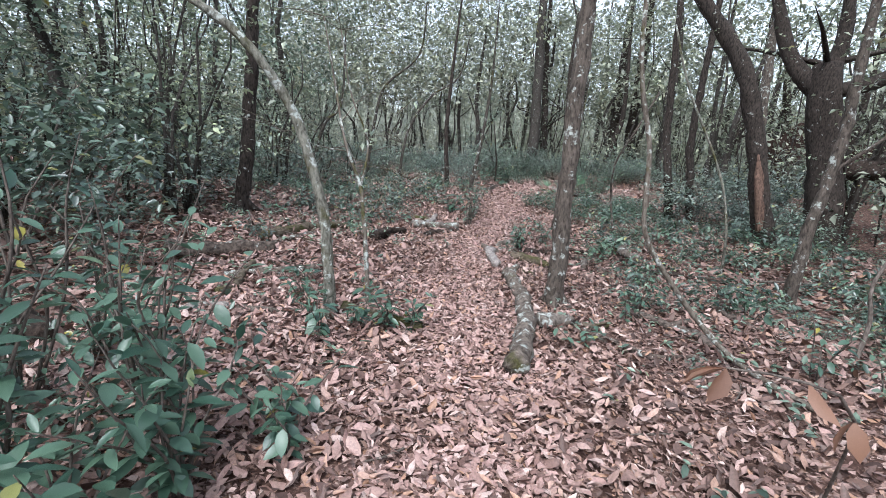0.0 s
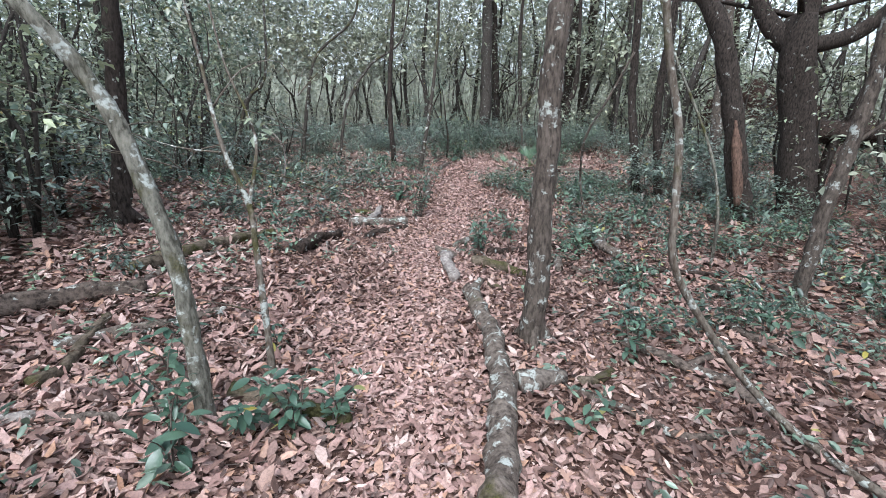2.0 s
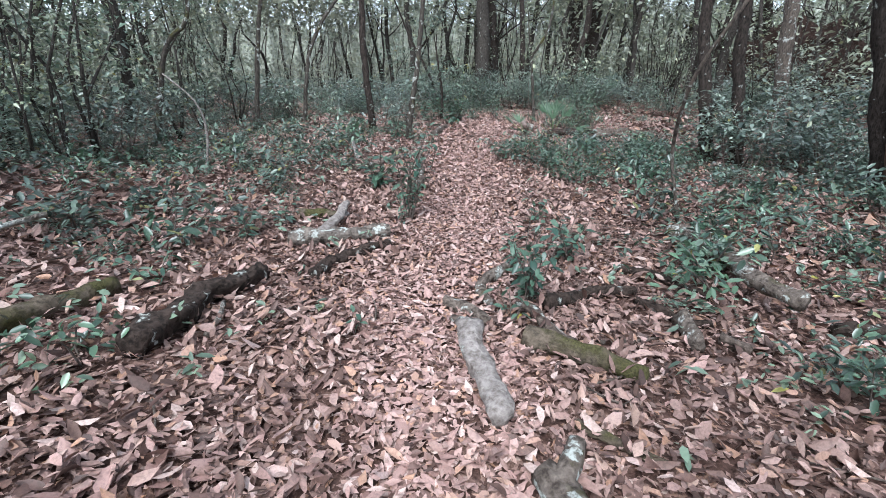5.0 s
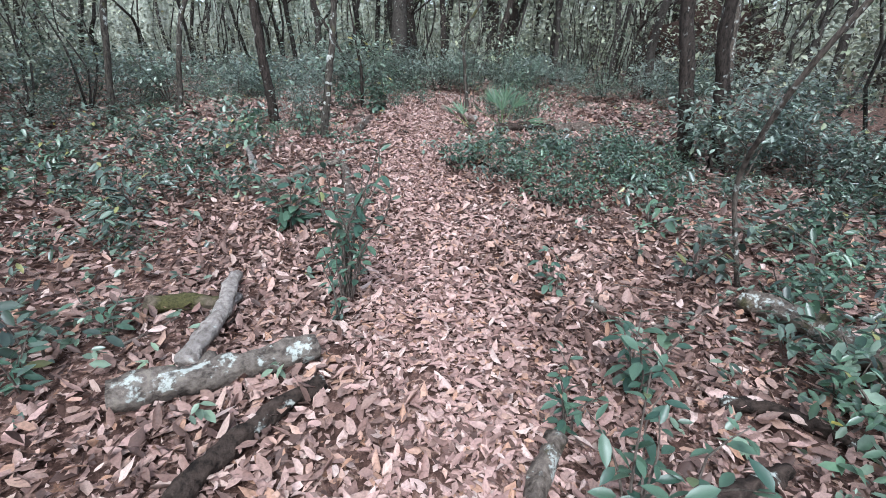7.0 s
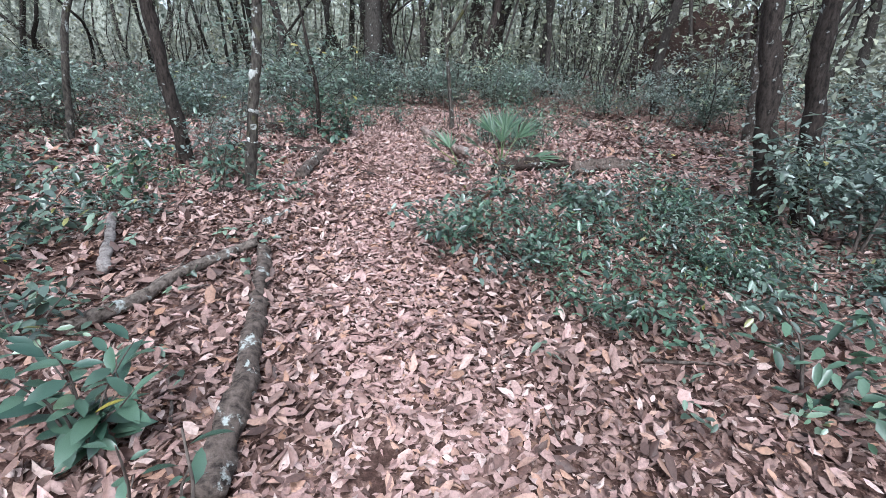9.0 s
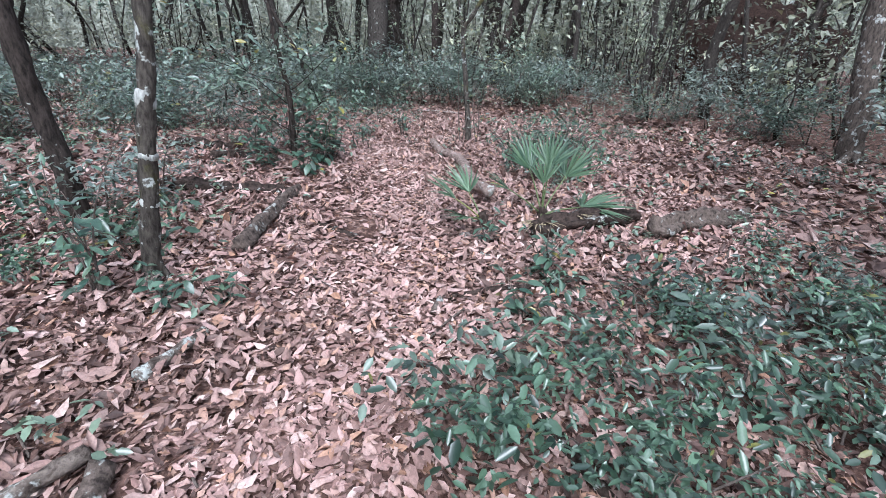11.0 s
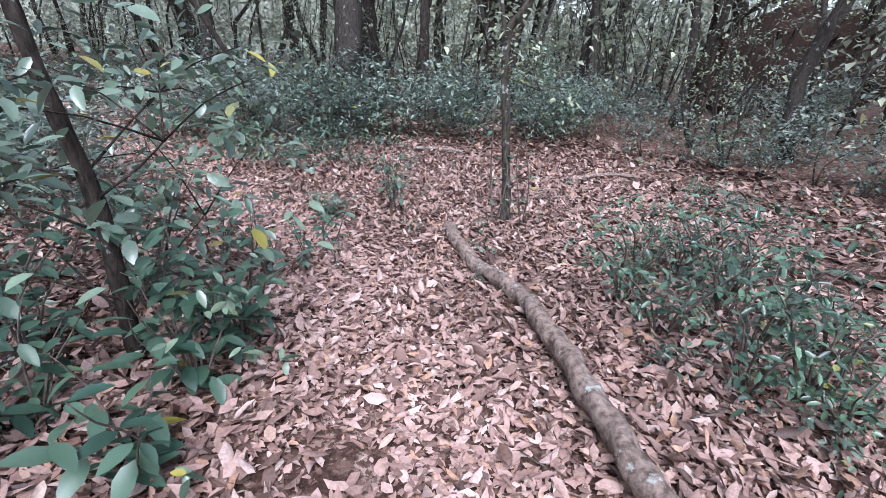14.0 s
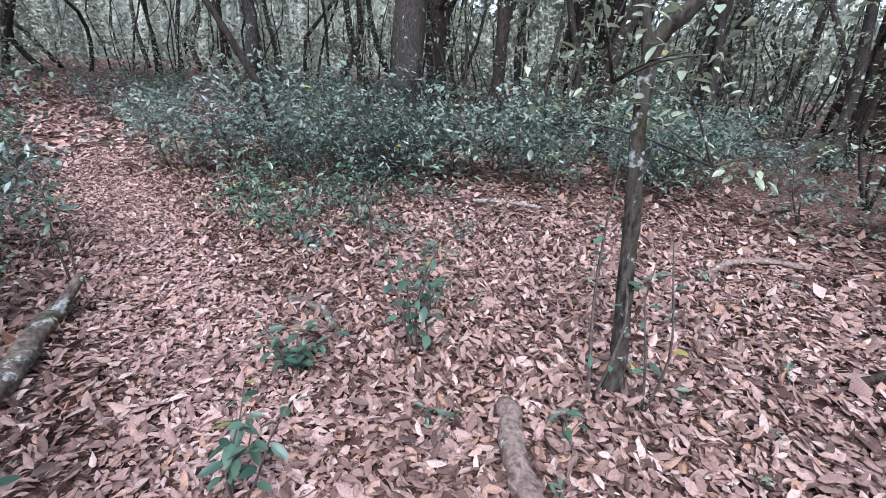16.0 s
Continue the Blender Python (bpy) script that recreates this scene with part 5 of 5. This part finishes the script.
for k, o in enumerate(KINDS + LOW + SPARSE + FINE + TALL):
    x, y = -14 - 1.7 * (k % 6), -3 - 2.0 * (k // 6)
    o.location = (x, y, high(x, y))
    o["group"] = "undergrowth"


def put_copy(kinds, x, y, s, stretch=1.0):
    o = kinds[rng.randint(0, len(kinds))]
    m = pose(x, y, high(x, y) - 0.01, 0, 0, rng.uniform(0, 360)) @ Matrix.Diagonal((s, s, s * stretch, 1))
    return copy_thing(o, m)


def far_tree(seed, height, radius, crown, leaf):
    rs = np.random.RandomState(seed)
    j = np.cumsum(rs.normal(0, 0.16, (6, 2)), axis=0)
    pts = [(0, 0, 0)] + [(j[k, 0], j[k, 1], height * u) for k, u in enumerate((0.15, 0.32, 0.5, 0.7, 0.85, 1.0))]
    limbs = []
    for k in range(3):
        u = rs.uniform(0.3, 0.85)
        i = min(5, int(u * 6))
        a, le = rs.uniform(0, 6.28), rs.uniform(0.6, 1.6)
        p = np.array(pts[i])
        limbs.append(([p, p + (le * 0.5 * math.cos(a), le * 0.5 * math.sin(a), 0.4), p + (le * math.cos(a), le * math.sin(a), 1.0)], radius * 0.3))
    o = tree("slender forest tree with a thin leafy crown", pts, list(radius * np.array([1, 0.92, 0.85, 0.75, 0.6, 0.45, 0.25])), M_BARK_FAR, crown=crown, spread=0.9, leaf=leaf, segs=6, seed=seed, limbs=limbs, coarse=True, twigs=2)
    o["group"] = "woodland trees"
    return o


WOODS = [far_tree(80 + k, h, r, 1000, 0.11) for k, (h, r) in enumerate(((8, 0.07), (9, 0.1), (7, 0.05), (10, 0.14), (8.5, 0.085), (6, 0.04)))]
for k, o in enumerate(WOODS):
    o.location = (-9 - 2.2 * k, -6.5 + 0.6 * k, 0)


def off_root_plate(x, y):
    """Keeps the open lane before the root plate free of tall growth."""
    return x < 8 or abs(y - 15.3 - 0.68 * (x - 3)) > 1.1


def clear_of(x, y, gap):
    return float(off_trail(np.array([x]), np.array([y]))[0]) > gap


# the low green patch beside the trail
for k in range(60):
    x, y = rng.uniform(2.2, 5.4), rng.uniform(10.5, 13.3)
    if clear_of(x, y, 0.5) and (x - 3.68) ** 2 + (y - 14.2) ** 2 > 0.9 and x > 2.2 + 1.2 * max(0.0, 11.6 - y) and not (y > 12.4 and x < 3.6) and y < 12.9:
        put_copy(LOW, x, y, rng.uniform(0.5, 0.95))
for x, y in ((2.32, 12.3), (2.31, 12.02), (2.73, 12.2), (2.9, 11.65), (4.4, 12.2), (3.81, 12.43)):
    put_copy(LOW, x, y, rng.uniform(0.7, 1.0))
# shrubs beside the thin dark tree, and the grey patch between the trail and the open litter
for x, y, s in ((0.24, 14.55, 0.65), (0.5, 14.85, 0.6), (-0.46, 13.24, 0.8), (-0.04, 12.98, 0.7), (-0.82, 13.83, 0.9), (0.62, 13.95, 1.0), (-0.3, 14.3, 0.9)):
    put_copy(SPARSE if s > 0.66 else KINDS[3:], x, y, s)
for x, y, s in ((2.55, 20.69, 0.95), (3.04, 21.87, 1.1), (3.46, 20.63, 0.8), (3.73, 20.11, 0.6), (1.8, 22.25, 1.2), (3.4, 22.7, 1.3), (4.09, 20.67, 0.6), (3.1, 21.0, 0.9), (2.13, 21.1, 1.1), (2.45, 20.8, 1.0), (2.94, 21.44, 1.2), (1.95, 21.9, 1.2), (2.7, 20.3, 0.7), (3.48, 22.0, 1.0), (4.03, 21.93, 0.9), (2.4, 21.5, 1.0)):
    put_copy(SPARSE if s < 1 else LOW, x, y, s)
for x, y, s in ((0.6, 23.6, 1.0), (0.95, 23.3, 1.05), (1.6, 23.1, 1.15), (2.3, 23.1, 1.2), (2.9, 23.0, 1.0), (-0.3, 25.3, 1.0), (1.95, 23.6, 1.3), (1.25, 23.8, 1.2), (-1.3, 21.6, 0.9), (-2.0, 23.4, 1.0), (-0.6, 20.9, 0.8)):
    put_copy(KINDS[3:], x, y, s)
# the fine-leaved shrub by the tan branch
for x, y, s in ((4.5, 15.2, 0.8), (4.96, 16.91, 0.9), (5.42, 16.97, 0.9), (5.2, 16.4, 1.0), (4.35, 16.1, 1.0), (4.7, 15.8, 1.05), (4.5, 16.6, 0.95), (5.0, 16.2, 1.1), (4.6, 15.4, 0.95), (4.3, 15.5, 0.8), (5.1, 15.6, 1.0), (5.3, 16.7, 0.9)):
    put_copy(FINE, x, y, s)
# the band of shrubs beyond the open litter
for k in range(72):
    u = rng.uniform(0, 1)
    x = 0.3 + 9.8 * u
    y = 23.3 - 1.2 * u * u + 3.6 * rng.uniform(0, 1) ** 1.5 + 0.35 * math.sin(3.1 * x)
    if clear_of(x, y, 1.3):
        put_copy(KINDS[2:], x, y, rng.uniform(0.65, 1.35), rng.uniform(0.9, 1.3))
for k in range(16):
    put_copy(KINDS, 8.8 + rng.uniform(0, 2.5), 16.5 + 5.5 * rng.uniform(0, 1), rng.uniform(0.7, 1.1))
# dark dense growth beside the trail's start
for x, y, s in ((-3.9, 4.7, 1.6), (-4.5, 5.5, 1.7), (-4.9, 6.5, 1.6), (-5.4, 5.7, 1.8), (-4.3, 3.9, 1.5)):
    put_copy(KINDS[:3], x, y, s, 1.15)
# leafy growth before the root plate
for x, y, s in ((15.0, 22.2, 1.7), (16.4, 23.4, 1.5), (13.4, 22.6, 1.4), (12.2, 21.2, 1.2), (17.6, 24.0, 1.3)):
    put_copy(KINDS[3:], x, y, s, 1.2)
for x, y, s in ((9.6, 20.1, 0.75), (10.4, 21.6, 0.8), (12.6, 23.0, 0.85)):
    put_copy(TALL, x, y, s)
# shrubs that edge the trail where it turns away, and those before the thin dark tree
for k in range(46):
    i = rng.randint(13, 17)
    p = TRAIL[i] + (TRAIL[i + 1 if i < 17 else i] - TRAIL[i]) * rng.uniform(0, 1)
    a = rng.choice((-1, 1)) * rng.uniform(1.0, 2.8)
    x, y = p[0] + a * 0.86, p[1] + a * 0.5
    if clear_of(x, y, 0.85) and not (x > 1.6 and y < 22):
        put_copy(KINDS, x, y, rng.uniform(0.5, 0.95))
for k in range(62):
    x, y = rng.uniform(-6, 1.2), rng.uniform(11.5, 22)
    if clear_of(x, y, 1.7) and not (x > -2.2 and y < 17.5):
        put_copy(KINDS if rng.uniform() < 0.6 else LOW, x, y, rng.uniform(0.4, 0.8))
for k in range(30):
    x, y = rng.uniform(-4.5, 0.9), rng.uniform(18.6, 24.5)
    if clear_of(x, y, 1.1):
        put_copy(KINDS[2:], x, y, rng.uniform(0.8, 1.3))
# the dark dense growth beyond the straight mossy tree
for k in range(26):
    put_copy(TALL if k % 3 else KINDS, rng.uniform(-8.5, -3.2), rng.uniform(5.5, 13), rng.uniform(0.7, 1.2))
# leafy cover in front of the dark slender trees, and beside the far trail
for k in range(16):
    put_copy(KINDS, rng.uniform(5.7, 8.2), rng.uniform(10.8, 13.2), rng.uniform(0.7, 1.25))
for k in range(34):
    x, y = rng.uniform(-11, 1), rng.uniform(23, 36)
    if clear_of(x, y, 1.3):
        put_copy(KINDS, x, y, rng.uniform(0.6, 1.3))
# undergrowth on both sides
for k in range(190):
    x, y = rng.uniform(-12, 16), rng.uniform(-2, 32)
    gap = 3.3 + 0.7 * math.sin(y * 0.9) + (0.6 if 8 < y < 13 and x < 3 else 0)
    if clear_of(x, y, gap) and not (15 < y < 22.5 and 2 < x < 8.5) and not (2 < x < 6.8 and 2 < y < 10):
        put_copy(KINDS, x, y, rng.uniform(0.55, 1.35))
for k in range(95):
    x, y = rng.uniform(2.2, 7.5), rng.uniform(4.8, 12.5)
    if clear_of(x, y, 1.5 + 0.5 * rng.uniform()):
        put_copy(SPARSE if rng.uniform() < 0.65 else LOW, x, y, rng.uniform(0.6, 1.2))
for k in range(85):
    x, y = rng.uniform(-4.5, 0.6), rng.uniform(8.2, 15)
    if clear_of(x, y, 1.2 + 0.7 * rng.uniform()):
        put_copy(SPARSE, x, y, rng.uniform(0.55, 1.2))
for k in range(60):
    x, y = rng.uniform(-6, 8), rng.uniform(1, 17)
    if clear_of(x, y, 0.8 + 1.5 * rng.uniform()):
        put_copy(SPARSE, x, y, rng.uniform(0.4, 0.9))
for k in range(110):
    x, y = rng.uniform(-6, 9), rng.uniform(0, 22)
    if clear_of(x, y, 1.7) and not (14.5 < y < 22.5 and 2 < x < 7.5):
        put_copy(LOW, x, y, rng.uniform(0.35, 0.9))
for k in range(105):
    x, y = rng.uniform(-16, 20), rng.uniform(2, 38)
    if clear_of(x, y, 3.8) and off_root_plate(x, y) and not (15 < y < 23 and 2 < x < 9.5):
        put_copy(TALL, x, y, rng.uniform(0.6, 1.2))
for k in range(95):
    x, y = rng.uniform(-22, 28), rng.uniform(-8, 48)
    if clear_of(x, y, 4.6) and off_root_plate(x, y) and not (14 < y < 23.5 and 1 < x < 10):
        put_copy(WOODS, x, y, rng.uniform(0.75, 1.3))


def far_thicket():
    """The woods farther off: countless leaves in clumps, and thin stems."""
    n = 3900
    x, y = rng.uniform(-32, 38, n), rng.uniform(-10, 56, n)
    d = off_trail(x, y)
    z = np.where(rng.uniform(0, 1, n) < 0.33, rng.uniform(0.3, 2.4, n), rng.uniform(2.0, 10.5, n))
    keep = ((d > 6.5) & ~((y > 12) & (y < 24) & (x > 0) & (x < 11)) | ((z > 4.2) & (y > 25))) & (d < 40) & (rng.uniform(0, 1, n) < np.clip(1.6 - d / 30, 0.2, 1)) & ((y > 4) | (rng.uniform(0, 1, n) < 0.3))
    keep &= (x < 8) | (np.abs(y - 15.3 - 0.68 * (x - 3)) > 1.5) | (z > 4.5)
    x, y, z, d = x[keep], y[keep], z[keep], d[keep]
    k = np.repeat(np.arange(len(x)), 56)
    off = rng.normal(0, 1, (len(k), 3)) * np.array([0.75, 0.75, 0.4])
    p = np.stack([x[k], y[k], z[k]], -1) + off
    p[:, 2] = np.maximum(p[:, 2], 0.05 + relief(p[:, 0], p[:, 1]))
    m = turns(rng.uniform(0, 6.283, len(k)), rng.normal(-0.2, 0.5, len(k)), rng.normal(0, 0.5, len(k)))
    v, f = scatter(GREEN_ROUGH, p, m, (0.125 + 0.007 * d[k]) * rng.uniform(0.6, 1.4, len(k)), rng.randint(0, 2, len(k)))
    # the paleness of these leaves is distant light painted into their colour
    tagged(part("far_foliage", triangles("far_foliage", v, f), M_FAR_LIT), "grey-green leaves of the far woods, pale light painted in", "woods", kind="stuff")
    c = np.stack([rng.uniform(-15, -4.8, 460), rng.uniform(4.5, 24, 460), rng.uniform(0.8, 7.5, 460)], -1)
    v, f = leaf_cloud(c, np.array([0.8, 0.8, 0.45]), 27000, 0.13, GREEN_ROUGH, seed=77)
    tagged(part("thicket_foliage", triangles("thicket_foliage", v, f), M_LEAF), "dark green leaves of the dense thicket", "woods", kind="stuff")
    stems = []
    for j in range(620):
        a, b = rng.uniform(-34, 40), rng.uniform(-16, 54)
        if not clear_of(a, b, 7.0) or (12 < b < 24 and 0 < a < 11):
            continue
        h, r = rng.uniform(4, 11), 0.02 + 0.15 * rng.uniform(0, 1) ** 2
        q = np.cumsum(rng.normal(0, 0.5, (4, 2)), axis=0)
        g = high(a, b)
        stems.append(tube([(a, b, g - 0.1)] + [(a + q[i, 0], b + q[i, 1], g + h * (i + 1) / 4) for i in range(4)], r * np.array([1.1, 1, 0.85, 0.7, 0.4]), 5, 1.2, 0.08, j))
    tagged(part("far_stems", triangles("far_stems", *joined(stems), True), M_BARK_FAR), "thin grey trunks of the far woods", "woods", kind="stuff")


far_thicket()


def high_canopy():
    """Leaves overhead and ahead, countless, between the tall trees."""
    n = 620
    x, y, z = rng.uniform(-14, 17, n), rng.uniform(25, 43, n), rng.uniform(4.2, 11.5, n)
    k = np.repeat(np.arange(n), 85)
    p = np.stack([x[k], y[k], z[k]], -1) + rng.normal(0, 1, (len(k), 3)) * np.array([1.0, 1.0, 0.55])
    m = turns(rng.uniform(0, 6.283, len(k)), rng.normal(-0.2, 0.5, len(k)), rng.normal(0, 0.5, len(k)))
    v, f = scatter(GREEN_ROUGH, p, m, 0.24 * rng.uniform(0.6, 1.5, len(k)), rng.randint(0, 2, len(k)))
    # same lightened leaves: brightness up high is painted, not lit
    tagged(part("canopy_foliage", triangles("canopy_foliage", v, f), M_FAR_LIT), "grey-green leaves of the closed canopy, pale light painted in", "canopy", kind="stuff")


high_canopy()

# tiny seedlings over the litter
n = 6000
sx, sy = rng.uniform(-7, 11, n), rng.uniform(0, 26, n)
d = off_trail(sx, sy)
keep = (d > 0.75) & (rng.uniform(0, 1, n) < np.clip((d - 0.4) / 1.6, 0.08, 0.85))
keep &= ~((sy > 15) & (sy < 22) & (sx > 2) & (sx < 8) & (rng.uniform(0, 1, n) < 0.85))
sx, sy = sx[keep], sy[keep]
tall = rng.uniform(0.04, 0.2, len(sx))
idx = np.repeat(np.arange(len(sx)), 5)
hang = rng.uniform(0.35, 1.0, len(idx)) * tall[idx]
pl = np.stack([sx[idx] + rng.normal(0, 0.015, len(idx)), sy[idx] + rng.normal(0, 0.015, len(idx)), relief(sx[idx], sy[idx]) + 0.02 + hang], -1)
mt = turns(rng.uniform(0, 6.283, len(idx)), rng.normal(0.05, 0.35, len(idx)), rng.normal(0, 0.4, len(idx)))
v, f = scatter(GREEN_MID[:2], pl, mt, rng.uniform(0.035, 0.085, len(idx)), rng.randint(0, 2, len(idx)))
tagged(part("seedlings", triangles("seedlings", v, f), M_LEAF), "small green seedlings scattered through the leaf litter", "seedlings", kind="stuff")


# ---- distance: a far wall of woodland beyond fifty metres ----
def far_woods():
    n = Nodes("far_woodland_haze", 0.95, 0.05)
    # haze and far brightness are painted here as pale grey-green tones
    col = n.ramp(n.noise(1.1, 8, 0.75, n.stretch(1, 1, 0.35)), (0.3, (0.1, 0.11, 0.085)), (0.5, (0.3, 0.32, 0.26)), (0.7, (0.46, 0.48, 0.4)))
    m = n.done(col, n.bump(n.noise(1.5, 5), 1.0, 0.5))
    k = 1400
    a = np.linspace(0, 2 * np.pi, k, endpoint=False)
    r = 60 + 2 * np.sin(a * 9) + rng.uniform(-0.6, 0.6, k)
    top = 6.5 + 0.8 * np.sin(a * 17) + 0.7 * np.sin(a * 41 + 1) + np.abs(rng.normal(0, 1.5, k))
    v = np.concatenate([np.stack([3 + r * np.cos(a), 12 + r * np.sin(a), np.full(k, -0.5)], -1), np.stack([3 + r * np.cos(a), 12 + r * np.sin(a), top], -1)])
    i = np.arange(k)
    j = (i + 1) % k
    f = np.concatenate([np.stack([i, j, j + k], -1), np.stack([i, j + k, i + k], -1)])
    tagged(part("backdrop", triangles("backdrop", v, f), m), "far grey-green woodland edge with pale haze painted in", "woodland", kind="structure")


far_woods()

# ---- the nearest fallen leaves, each a piece of its own ----
pieces = []
for v, f in DRY:
    me = triangles("fallen_leaf", v, f, True)
    me.materials.append(M_LITTER_PIECE)
    pieces.append(me)
for k in range(300):
    u = rng.uniform(0, 1)
    y = 2.6 + 14.6 * u
    x = float(np.interp(y, TRAIL[:13, 1], TRAIL[:13, 0])) + rng.normal(0, 0.32)
    o = new("fallen_leaf", pieces[rng.randint(0, len(pieces))])
    o.parent = ground
    s = rng.uniform(0.075, 0.12)
    o.matrix_basis = pose(x, y, high(x, y) + rng.uniform(0.022, 0.036), rng.normal(0, 7), rng.normal(0, 9), rng.uniform(0, 360)) @ Matrix.Diagonal((s, s, s, 1))
